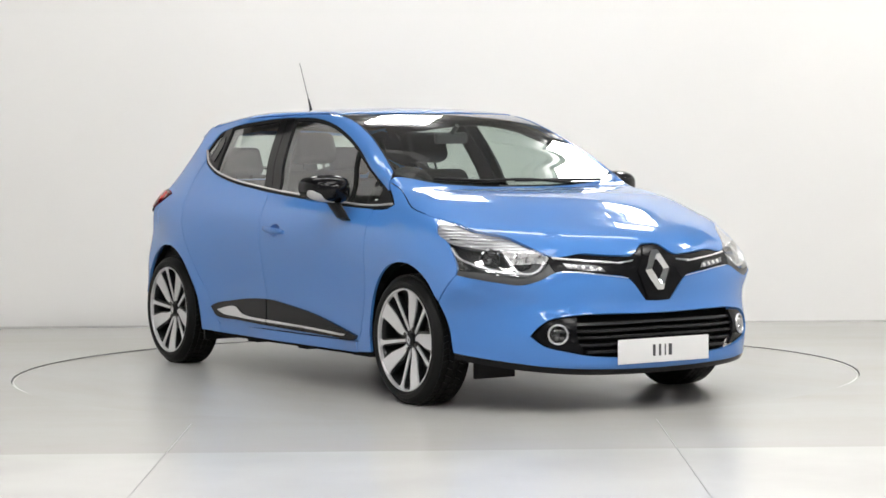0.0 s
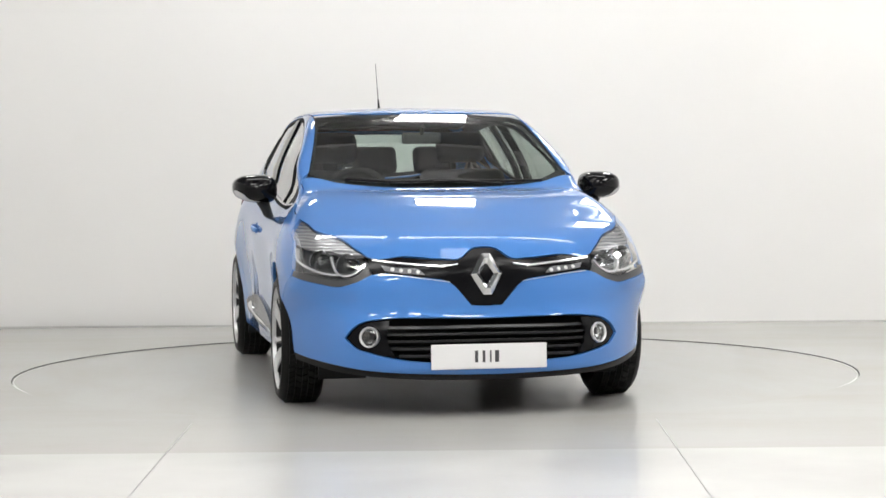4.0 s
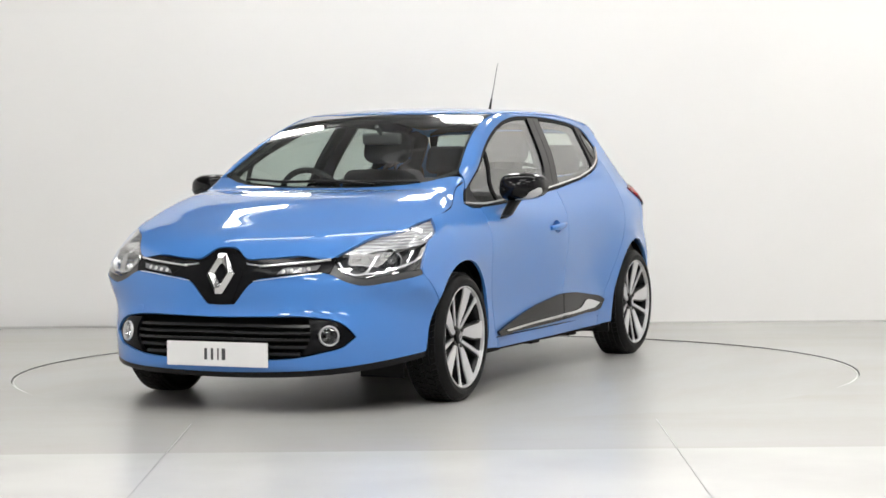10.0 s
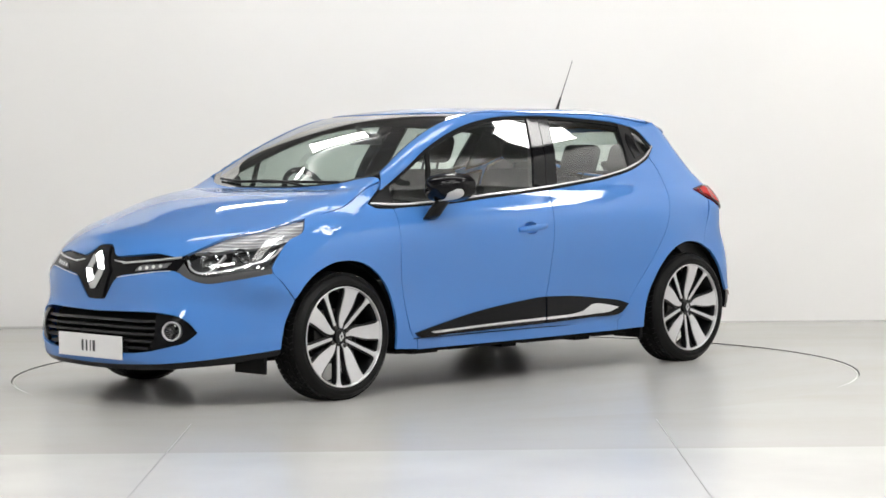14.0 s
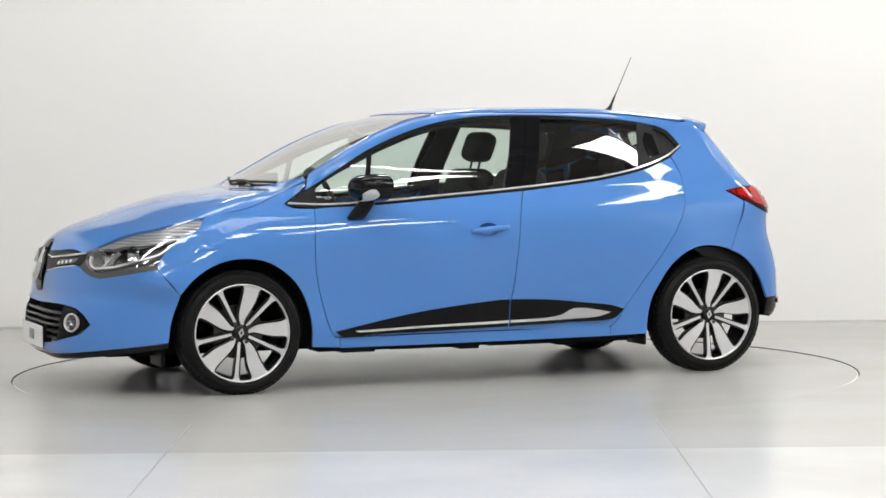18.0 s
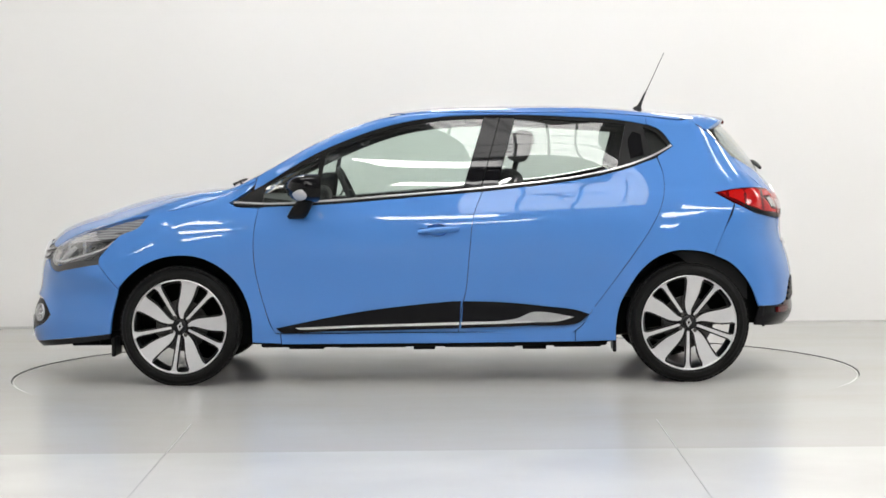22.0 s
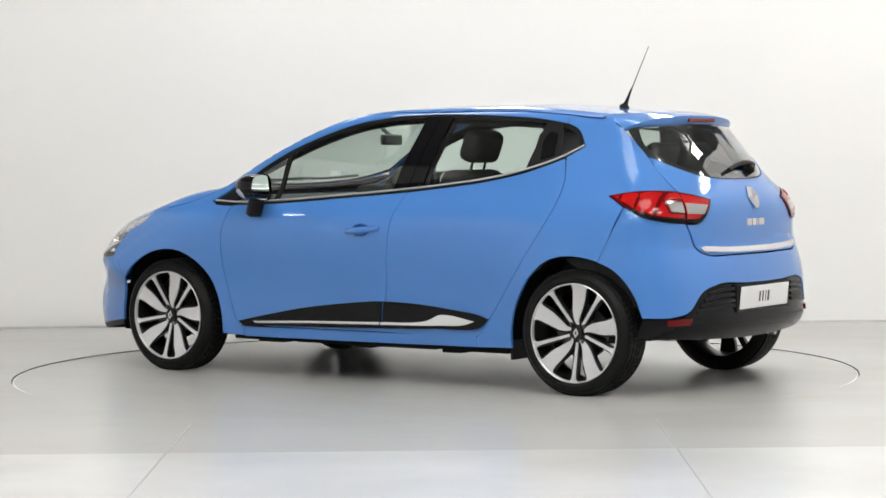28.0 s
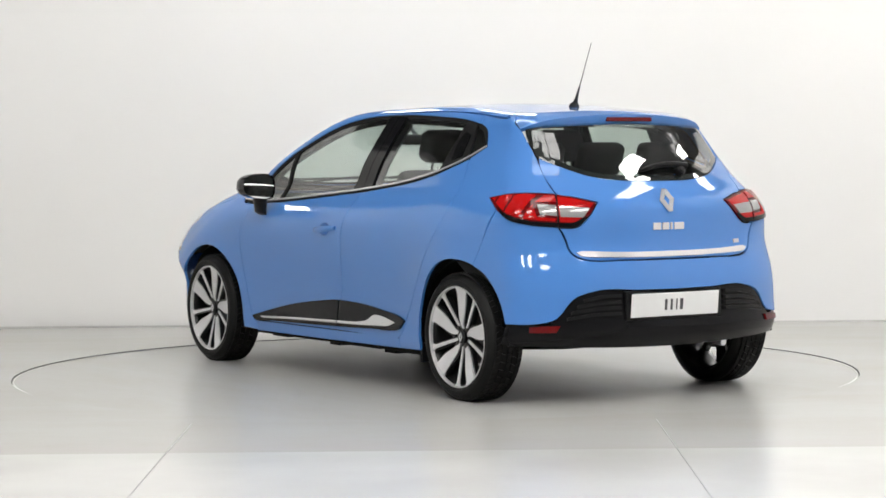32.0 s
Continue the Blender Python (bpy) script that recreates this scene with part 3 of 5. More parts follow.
def panel(name, kind, outline, material, parent, label="", holes=(), offset=0.0, thick=0.014, gap=0.0018, step=0.03, flip=False, corner=42, edge=0.016, bulge=None, own=False):
    """A sheet of the car's skin inside an outline, with turned-in edges. flip: on the car's right."""
    # flat coordinates of nose and tail are angles: work in metres
    k = np.array([0.95, 1.0]) if kind in ("nose", "tail") else np.array([1.0, 1.0])
    sc = lambda L: [Vector((p[0] * k[0], p[1] * k[1])) for p in L]
    out = inset(rounded(sc(outline), edge, corner), gap)
    hol = [inset(rounded(sc(h), edge, corner), -gap) for h in holes]
    pts, tri = fill(out, hol, step)
    o, d = rays(kind, pts / k)
    P = cast(o, d)
    N = normals(P)
    off = np.full(len(P), float(offset))
    if bulge is not None:
        off = off + bulge(P)
    P = P + N * off[:, None]
    a, b, c = P[tri[:, 0]], P[tri[:, 1]], P[tri[:, 2]]
    wrong = (np.cross(b - a, c - a) * N[tri[:, 0]]).sum(1) < 0
    tri[wrong] = tri[wrong][:, ::-1]
    if flip:
        P, N, tri = P * [1, -1, 1], N * [1, -1, 1], tri[:, ::-1]
    verts, norm, faces = [P], [N], [tri.tolist()]
    if thick:
        edges = {}
        for t in tri:
            for i, j in ((t[0], t[1]), (t[1], t[2]), (t[2], t[0])):
                edges[(i, j)] = edges.get((i, j), 0) + 1
        rim = [(i, j) for (i, j) in edges if (j, i) not in edges]
        base, quads, rv, rn = len(P), [], [], []
        for i, j in rim:
            s = base + len(rv)
            side = np.cross(P[j] - P[i], N[i])
            side = side / (np.linalg.norm(side) + 1e-12)
            rv += [P[i], P[j], P[j] - N[j] * thick, P[i] - N[i] * thick]
            rn += [side] * 4
            quads.append([s + 1, s, s + 3, s + 2])
        if rv:
            verts.append(np.array(rv))
            norm.append(np.array(rn))
            faces.append(quads)
    me = bpy.data.meshes.new(name)
    me.from_pydata(np.concatenate(verts).tolist(), [], [f for q in faces for f in q])
    me.shade_smooth()
    if not own:
        me.normals_split_custom_set_from_vertices(np.concatenate(norm).tolist())
    me.materials.append(material)
    ob = new(name, me)
    ob.parent = parent
    if label:
        tagged(ob, label)
    return ob


def mirrored(L):
    """Closes a half outline given from the middle over the car's left back to the middle."""
    return list(L) + [(-u, v) for u, v in reversed(L) if abs(u) > 1e-4]


def ribbon(pts, w0, w1, step=0.03):
    """A band of flat coordinates along a line, from w0 to w1 to its left."""
    L = rounded(pts, step, closed=False)
    a, b = [], []
    for i, p in enumerate(L):
        d = L[min(i + 1, len(L) - 1)] - L[max(i - 1, 0)]
        n = Vector((-d.y, d.x)).normalized()
        a.append(tuple(p + n * w0))
        b.append(tuple(p + n * w1))
    return a + b[::-1]


# lines of the car's side, (x, z)
BELT = [(0.975, 0.926), (0.82, 0.918), (0.496, 0.930), (0.144, 0.955), (-0.205, 0.981), (-0.494, 1.008), (-0.782, 1.043), (-1.01, 1.090), (-1.181, 1.148), (-1.278, 1.20)]
ARC = [(-1.278, 1.20), (-1.215, 1.283), (-1.151, 1.313), (-1.036, 1.334), (-0.777, 1.357), (-0.4, 1.372), (-0.078, 1.362), (0.157, 1.324), (0.335, 1.270), (0.514, 1.197), (0.694, 1.097), (0.874, 0.993), (0.975, 0.926)]
GAP_FRONT = [(0.845, 0.903), (0.866, 0.753), (0.862, 0.608), (0.826, 0.434), (0.783, 0.300), (0.765, 0.262)]
GAP_MID = [(-0.300, 0.976), (-0.256, 0.862), (-0.234, 0.691), (-0.209, 0.461), (-0.194, 0.404), (-0.170, 0.262)]
GAP_REAR = [(-1.195, 1.140), (-1.225, 1.055), (-1.224, 0.956), (-1.204, 0.885), (-1.153, 0.786), (-1.067, 0.659), (-0.953, 0.502), (-0.838, 0.346), (-0.80, 0.290), (-0.765, 0.262)]
ARCH_F = [(1.607, 0.262), (1.596, 0.348), (1.549, 0.494), (1.458, 0.596), (1.353, 0.648), (1.249, 0.665), (1.131, 0.650), (1.028, 0.595), (0.955, 0.522), (0.904, 0.420), (0.879, 0.262)]
ARCH_R = [(-0.972, 0.262), (-0.976, 0.310), (-0.994, 0.396), (-1.034, 0.476), (-1.101, 0.573), (-1.173, 0.633), (-1.258, 0.667), (-1.344, 0.672), (-1.444, 0.656), (-1.544, 0.613), (-1.615, 0.549), (-1.663, 0.477), (-1.697, 0.376)]
BONNET_EDGE = [(0.862, 1.035), (0.95, 1.005), (1.04, 0.965), (1.16, 0.918), (1.28, 0.893), (1.409, 0.868)]
LAMP_BACK = [(1.409, 0.868), (1.45, 0.815), (1.553, 0.766), (1.62, 0.70), (1.66, 0.645)]
LAMP_TOP_F = [(0.505, 0.705), (0.55, 0.740), (0.605, 0.785)]
LAMP_TOP_S = [(1.60, 0.826), (1.52, 0.848)]
LAMP_LOW_F = [(0.77, 0.635), (0.70, 0.618), (0.62, 0.612), (0.56, 0.635), (0.515, 0.675)]
BROW_F = [(0.73, 0.592), (0.64, 0.580), (0.57, 0.600), (0.50, 0.634)]
GRILLE_TOP = [(0.0, 0.752), (0.045, 0.748), (0.112, 0.703), (0.20, 0.701), (0.35, 0.712)]
GRILLE_LOW = [(0.38, 0.634), (0.30, 0.624), (0.175, 0.606), (0.15, 0.590), (0.07, 0.498), (0.0, 0.495)]
INTAKE = [(0.0, 0.441), (0.456, 0.443), (0.55, 0.425), (0.60, 0.385), (0.62, 0.353), (0.581, 0.311), (0.505, 0.286), (0.40, 0.263), (0.253, 0.250), (0.0, 0.248)]
CHIN = [(0.78, 0.256), (0.70, 0.238), (0.50, 0.210), (0.33, 0.200), (0.0, 0.190)]


CUP = [(-0.066 + 0.052 * math.cos(a), 0.783 + 0.031 * math.sin(a)) for a in np.linspace(0, math.tau, 24, endpoint=False)]


def car_body(car):
    rail_low = [p for p in ARC[2:12]]

    def one(flip):
        P = lambda *a, **k: panel(*a, flip=flip, **k)
        # wing
        P("front_wing", "side", BONNET_EDGE + LAMP_BACK[1:] + [(1.659, 0.624), (1.625, 0.581), (1.591, 0.539), (1.556, 0.496), (1.512, 0.550)] + ARCH_F[3:10] + [(0.884, 0.335), (0.880, 0.216), (0.732, 0.208), (0.736, 0.260), (0.760, 0.261)] + GAP_FRONT[::-1][1:] + [(0.965, 0.912), (0.995, 0.928), (0.885, 1.003)], PAINT, car)
        # doors
        belt_f = [(x, z - 0.012) for x, z in BELT[1:5]] + [(-0.299, 0.9765)]
        fd = P("front_door", "side", GAP_FRONT[::-1] + belt_f + GAP_MID[1:], PAINT, car, holes=[CUP])
        belt_r = [(x, z - 0.012) for x, z in BELT[5:9]]
        rd = P("rear_door", "side", GAP_MID[::-1] + belt_r + [(-1.196, 1.142)] + GAP_REAR[1:], PAINT, car)
        P("sill", "side", [(0.734, 0.259), (-0.765, 0.259), (-0.765, 0.209), (0.0, 0.206), (0.730, 0.206)], PAINT, car, gap=0.0006)
        # chrome along the window foot, black window surround
        P("window_foot_strip", "side", ribbon(BELT, -0.0085, -0.0005), BRIGHT, car, "bright chrome strip", offset=0.004, gap=0.0, thick=0.01, step=0.02)
        P("window_surround", "side", ribbon(ARC, -0.018, 0.004), SEAL, car, "matt black window surround", offset=-0.004, gap=0.0, thick=0.012, step=0.02)
        P("foot_seal", "side", ribbon([(x, z + 0.004) for x, z in BELT], 0.0, 0.014), SEAL, car, "black rubber seal", offset=-0.002, gap=0.0, thick=0.012, step=0.02)
        # panes and the posts between them
        def pane(nm, pts, m=WINDOW, lab=""):
            ob = P(nm, "side", pts, m, car, lab, offset=-0.008, thick=0.0, gap=0.0, step=0.04)
            ob.visible_shadow = False
            return ob
        P("mirror_triangle", "side", [(0.975, 0.928), (0.825, 0.921), (0.815, 1.018), (0.874, 0.990)], BLACK_PLASTIC, car, offset=0.002, gap=0.001)
        pane("front_quarter_pane", [(0.825, 0.925), (0.565, 0.93), (0.515, 1.185), (0.694, 1.085), (0.815, 1.016)])
        P("window_post", "side", [(0.572, 0.928), (0.548, 0.929), (0.50, 1.19), (0.525, 1.18)], SEAL, car, offset=0.0, gap=0.0)
        pane("front_door_pane", [(0.555, 0.932), (0.144, 0.963), (-0.20, 0.988), (-0.318, 1.358), (-0.078, 1.350), (0.157, 1.312), (0.335, 1.258), (0.507, 1.187)])
        P("front_door_post", "side", [(-0.197, 0.985), (-0.292, 0.992), (-0.395, 1.362), (-0.310, 1.364)], BLACK_GLOSS, car, "gloss black window post", offset=0.001, gap=0.002)
        P("rear_door_post", "side", [(-0.292, 0.992), (-0.378, 1.002), (-0.475, 1.360), (-0.395, 1.362)], BLACK_GLOSS, car, "gloss black window post", offset=0.001, gap=0.002)
        pane("rear_door_pane", [(-0.375, 1.000), (-0.494, 1.012), (-0.782, 1.048), (-0.995, 1.092), (-1.048, 1.330), (-0.777, 1.352), (-0.472, 1.362)], TINTED)
        P("rear_handle_panel", "side", [(-0.988, 1.094), (-1.075, 1.118), (-1.172, 1.152), (-1.128, 1.312), (-1.042, 1.330)], BLACK_PLASTIC, car, "black plastic panel", offset=0.001, gap=0.001)
        P("hidden_handle", "side", [(-1.06, 1.135), (-1.13, 1.155), (-1.118, 1.26), (-1.075, 1.275), (-1.052, 1.24)], BLACK_GLOSS, car, "gloss black hidden door handle", offset=0.006, gap=0.001, thick=0.01)
        pane("rear_quarter_pane", [(-1.172, 1.155), (-1.272, 1.20), (-1.212, 1.278), (-1.132, 1.312)], TINTED)
        # roof side rail and A pillar
        lo = [q for q in skin("side", rail_low)]
        hi = [q for q in skin("top", [(-1.15, 0.535), (-0.9, 0.54), (-0.4, 0.545), (-0.05, 0.545), (0.10, 0.545), (0.24, 0.547), (0.40, 0.562), (0.60, 0.595), (0.76, 0.630), (0.83, 0.650)])]
        pts = [tuple(q) for q in flat("rail", np.array(lo))] + [tuple(q) for q in flat("rail", np.array(hi[::-1]))]
        P("roof_rail", "rail", pts, PAINT, car, gap=0.001)
        # quarter
        quarter = ARCH_R[:9] + [(-1.47, 0.647), (-1.525, 0.77), (-1.580, 0.905), (-1.53, 0.935), (-1.482, 0.961), (-1.585, 0.979), (-1.675, 0.985), (-1.752, 0.980), (-1.712, 1.015), (-1.667, 1.058), (-1.625, 1.105), (-1.590, 1.147), (-1.535, 1.205), (-1.472, 1.268), (-1.40, 1.322)]
        hiq = flat("side", skin("top", [(-1.39, 0.515), (-1.33, 0.535), (-1.15, 0.535)]))
        quarter += [tuple(q) for q in hiq] + [(-1.151, 1.315), (-1.217, 1.286), (-1.283, 1.20), (-1.20, 1.146)] + GAP_REAR[1:-1] + [(-0.767, 0.262), (-0.767, 0.209), (-0.974, 0.214)]
        P("rear_quarter", "side", quarter, PAINT, car, gap=0.0009)
        return fd, rd
    made = [one(f) for f in (False, True)]

    # roof and screens
    edge_roof = [(0.20, 0.0), (0.185, 0.25), (0.125, 0.45), (0.10, 0.541), (-0.05, 0.541), (-0.4, 0.541), (-0.9, 0.536), (-1.15, 0.531), (-1.33, 0.531), (-1.36, 0.40), (-1.375, 0.2), (-1.38, 0.0)]
    panel("roof", "top", [(x, y) for x, y in edge_roof] + [(x, -y) for x, y in edge_roof[::-1] if y > 1e-4], PAINT, car)
    ws = [(0.213, 0.0), (0.198, 0.25), (0.135, 0.45), (0.115, 0.538), (0.24, 0.544), (0.40, 0.559), (0.60, 0.592), (0.76, 0.627), (0.84, 0.647), (0.95, 0.52), (1.03, 0.3), (1.06, 0.0)]
    wso = ws + [(x, -y) for x, y in ws[::-1] if y > 1e-4]
    wsi = [(0.240, 0.0), (0.225, 0.25), (0.165, 0.45), (0.15, 0.524), (0.24, 0.532), (0.40, 0.547), (0.60, 0.580), (0.76, 0.614), (0.812, 0.624), (0.915, 0.51), (0.992, 0.3), (1.022, 0.0)]
    wsi = wsi + [(x, -y) for x, y in wsi[::-1] if y > 1e-4]
    wsb = [(x, y + (0.010 if 3 <= i <= 8 else 0)) for i, (x, y) in enumerate(ws)]
    wsb = wsb + [(x, -y) for x, y in wsb[::-1] if y > 1e-4]
    panel("windscreen_border", "top", wsb, SEAL, car, "black printed border of the windscreen", holes=[wsi], offset=-0.005, gap=0.001, thick=0.0)
    w = panel("windscreen", "top", wso, WINDOW, car, "clear windscreen", offset=-0.003, gap=0.002, thick=0.0, step=0.04)
    w.visible_shadow = False
    # bonnet
    bl = [tuple(q) for q in flat("top", np.concatenate([skin("side", BONNET_EDGE), skin("side", LAMP_TOP_S[::-1]), front([(y, z + 0.002) for y, z in LAMP_TOP_F[::-1]]), front([(y, z + 0.001) for y, z in GRILLE_TOP[::-1]])]))]
    back = [(1.055, 0.0), (1.025, 0.3), (0.945, 0.52), (0.875, 0.63)]
    half = back + bl
    panel("bonnet", "top", half + [(x, -y) for x, y in half[::-1] if abs(y) > 2e-3], PAINT, car, step=0.025)
    # scuttle under the screen's foot
    sc = [(1.10, 0.0), (1.07, 0.3), (0.99, 0.52), (0.91, 0.635), (0.84, 0.655), (0.93, 0.5), (1.0, 0.3), (1.03, 0.0)]
    panel("scuttle", "top", sc + [(x, -y) for x, y in sc[::-1] if y > 1e-4], BLACK_PLASTIC, car, "black plastic scuttle", offset=-0.02, gap=0.0)

    # nose
    top = mixed("nose", ("front", GRILLE_LOW[::-1]), ("front", BROW_F[::-1]), ("side", [(1.66, 0.623), (1.626, 0.580), (1.592, 0.537), (1.556, 0.494), (1.590, 0.38), (1.607, 0.266)]), ("front", CHIN))
    hole = mirrored(mixed("nose", ("front", INTAKE)))
    panel("front_bumper", "nose", mirrored(top), PAINT, car, "blue front bumper", holes=[hole], step=0.025, gap=0.001)
    gr = mixed("nose", ("front", GRILLE_TOP), ("front", [(0.505, 0.728), (0.512, 0.68), (0.50, 0.640)]), ("front", GRILLE_LOW))
    panel("upper_grille", "nose", mirrored(gr), GRILLE_BLACK, car, "gloss black grille band", offset=-0.004, gap=0.001)
    lip = mixed("nose", ("front", CHIN[::-1]), ("side", [(1.607, 0.262), (1.612, 0.238)]), ("front", [(0.74, 0.216), (0.6, 0.190), (0.3, 0.166), (0.0, 0.158)]))
    panel("front_lip", "nose", mirrored(lip), BLACK_PLASTIC, car, "black plastic chin under the bumper", offset=-0.002)
    panel("intake_back", "nose", [(u * 1.03, 0.345 + (v - 0.345) * 1.12) for u, v in hole], UNDER, car, "dark radiator opening", offset=-0.07, gap=0.0)
    # tail
    tg = mixed("tail", ("behind", [(0.0, 1.034), (0.20, 1.038), (0.33, 1.054), (0.46, 1.102), (0.538, 1.147), (0.551, 1.10), (0.556, 1.055), (0.554, 1.015), (0.549, 0.978), (0.487, 0.964), (0.378, 0.937), (0.440, 0.868), (0.493, 0.827), (0.577, 0.822),
                                     (0.551, 0.775), (0.530, 0.712), (0.500, 0.686), (0.455, 0.673), (0.27, 0.669), (0.0, 0.668)]))
    panel("tailgate", "tail", mirrored(tg), PAINT, car, "blue tailgate", gap=0.003)
    gl = mixed("tail", ("behind", [(0.0, 1.036), (0.20, 1.040), (0.33, 1.056), (0.46, 1.104), (0.538, 1.150), (0.542, 1.20), (0.535, 1.262), (0.520, 1.30), (0.45, 1.335), (0.2, 1.352), (0.0, 1.354)]))
    g = panel("rear_screen", "tail", mirrored(gl), DEEP, car, "tinted rear window", offset=-0.004, thick=0.0, step=0.04)
    g.visible_shadow = False
    gi = mixed("tail", ("behind", [(0.0, 1.062), (0.20, 1.066), (0.33, 1.082), (0.44, 1.125), (0.495, 1.165), (0.510, 1.22), (0.485, 1.28), (0.40, 1.315), (0.2, 1.33), (0.0, 1.332)]))
    panel("rear_screen_border", "tail", mirrored(gl), SEAL, car, "black border of the rear window", holes=[mirrored(gi)], offset=-0.007, thick=0.0, gap=0.001)
    rb = mixed("tail", ("behind", [(0.0, 0.663), (0.27, 0.664), (0.458, 0.668), (0.506, 0.682), (0.536, 0.710), (0.557, 0.775), (0.583, 0.823), (0.705, 0.837)]), ("side", [(-1.668, 0.864), (-1.605, 0.896), (-1.584, 0.905), (-1.527, 0.77), (-1.472, 0.646), (-1.544, 0.613), (-1.615, 0.549), (-1.663, 0.477), (-1.700, 0.385)]),
               ("behind", [(0.70, 0.388), (0.64, 0.402), (0.535, 0.505), (0.44, 0.532), (0.2, 0.530), (0.0, 0.528)]))
    panel("rear_bumper", "tail", mirrored(rb), PAINT, car, "blue rear bumper", gap=0.0001)
    rl = mixed("tail", ("behind", [(0.0, 0.525), (0.2, 0.527), (0.437, 0.529), (0.53, 0.503), (0.637, 0.399)]), ("side", [(-1.85, 0.383), (-1.702, 0.382), (-1.688, 0.335), (-1.674, 0.284), (-1.76, 0.276)]), ("behind", [(0.66, 0.272), (0.45, 0.262), (0.0, 0.25)]))
    panel("rear_diffuser", "tail", mirrored(rl), MOULD, car, "gloss black lower rear bumper", offset=-0.006, bulge=lambda p: -0.028 * np.exp(-(np.abs(p[:, 1]) / 0.33) ** 6) * np.clip((p[:, 2] - 0.36) / 0.04, 0, 1))
    return made


# ---- wheels ----
def polar(r, a):
    return (r * math.cos(a), r * math.sin(a))


def wheel(car, x, y, flip, phase):
    w = new("wheel")
    K = 1.115
    w.parent = car
    s = -1 if flip else 1
    w.matrix_local = Matrix.Translation((x, y * s, 0.303)) @ Matrix.Rotation(radians(90 if flip else -90), 4, "X") @ Matrix.Rotation(radians(phase), 4, "Z")
    tagged(w, "black and silver alloy wheel with a low-profile tyre")
    R = 0.308
    bm = bmesh.new()
    lathe(bm, [(0.239, -0.02), (0.242, -0.008), (0.248, -0.002), (0.2535, 0.0), (0.2545, -0.0015), (0.262, -0.0005), (0.272, -0.002), (0.2735, -0.0045), (0.285, -0.011), (0.294, -0.024), (0.299, -0.036), (0.299, -0.17), (0.294, -0.185), (0.279, -0.198), (0.25, -0.205), (0.230, -0.19)], n=72)
    part("tyre", bm, RUBBER, w, "black low-profile tyre")
    bm = bmesh.new()
    for row, (h0, h1, cut) in enumerate(((-0.060, -0.033, 64), (-0.092, -0.065, 48), (-0.120, -0.097, 48), (-0.150, -0.125, 48), (-0.178, -0.155, 64))):
        for k in range(cut):
            a0, a1 = k * math.tau / cut + row * 0.04, (k + 0.86) * math.tau / cut + row * 0.04
            sk = 0.035 if row % 2 else -0.035
            vs = []
            for r in (0.296, R):
                for a, h in ((a0, h0), (a1, h0), (a1 + sk, h1), (a0 + sk, h1)):
                    vs.append(bm.verts.new((*polar(r if r < 0.3 or row in (1, 2, 3) else r - 0.002, a), h)))
            for q in ((4, 5, 6, 7), (0, 1, 5, 4), (1, 2, 6, 5), (2, 3, 7, 6), (3, 0, 4, 7)):
                bm.faces.new([vs[i] for i in q])
    part("tread", bm, RUBBER, w, smooth=False)
    bm = bmesh.new()
    lathe(bm, [(r * K, h) for r, h in ((0.214, -0.19), (0.205, -0.17), (0.195, -0.12), (0.200, -0.05), (0.206, -0.028), (0.214, -0.016))], n=72)
    part("rim_barrel", bm, WHEEL_BLACK, w, "gloss black rim barrel")
    bm = bmesh.new()
    lathe(bm, [(r * K, h) for r, h in ((0.2080, -0.030), (0.2095, -0.012), (0.2105, -0.007), (0.2130, -0.005), (0.2160, -0.007), (0.2168, -0.020))], n=96)
    part("rim_lip", bm, ALLOY, w, "bright machined rim lip")
    # five broad cranked blades and five slim spokes
    crank = [(0.040, 0.008), (0.058, 0.019), (0.078, 0.026), (0.100, 0.030), (0.130, 0.031), (0.156, 0.031), (0.192, 0.032), (0.216, 0.035), (0.229, 0.045), (0.2345, 0.030), (0.2365, 0.0), (0.2345, -0.030), (0.228, -0.050),
             (0.216, -0.041), (0.190, -0.0385), (0.158, -0.034), (0.131, -0.027), (0.108, -0.019), (0.088, -0.012), (0.064, -0.005), (0.040, -0.006)]
    slim = [(0.046, -0.0065), (0.200, -0.0088), (0.220, -0.0115), (0.231, -0.021), (0.2355, -0.010), (0.2355, 0.010), (0.231, 0.021), (0.220, 0.0115), (0.200, 0.0088), (0.046, 0.0065)]

    def dished(name, pts, m, material, label, h0, h1, rise):
        bm = bmesh.new()
        prism(bm, pts, h0, h1, m)
        for v in bm.verts:
            v.co.z += rise * (math.hypot(v.co.x, v.co.y) - 0.06) / 0.15
        face = max(bm.faces, key=lambda f: f.calc_center_median().z)
        bmesh.ops.inset_region(bm, faces=[face], thickness=0.0022, depth=0.0022)
        part(name, bm, material, w, label, smooth=False)
    for k in range(5):
        m = Matrix.Rotation(k * math.tau / 5, 4, "Z")
        m2 = Matrix.Rotation(k * math.tau / 5 - radians(31), 4, "Z")
        dished("blade", crank, m, ALLOY, "broad machined silver spoke", -0.046, -0.040, 0.022)
        dished("blade_back", [(0.05, -0.012), (0.10, -0.020), (0.16, -0.044), (0.232, -0.052), (0.232, 0.046), (0.16, 0.038), (0.10, 0.042), (0.06, 0.034)], m, WHEEL_BLACK, "gloss black spoke", -0.072, -0.046, 0.022)
        dished("slim_spoke", slim, m2, ALLOY, "slim machined silver spoke", -0.050, -0.044, 0.024)
        dished("spoke_back", [(0.05, -0.013), (0.228, -0.017), (0.228, 0.017), (0.05, 0.013)], m2, WHEEL_BLACK, "gloss black spoke", -0.078, -0.050, 0.024)
    bm = bmesh.new()
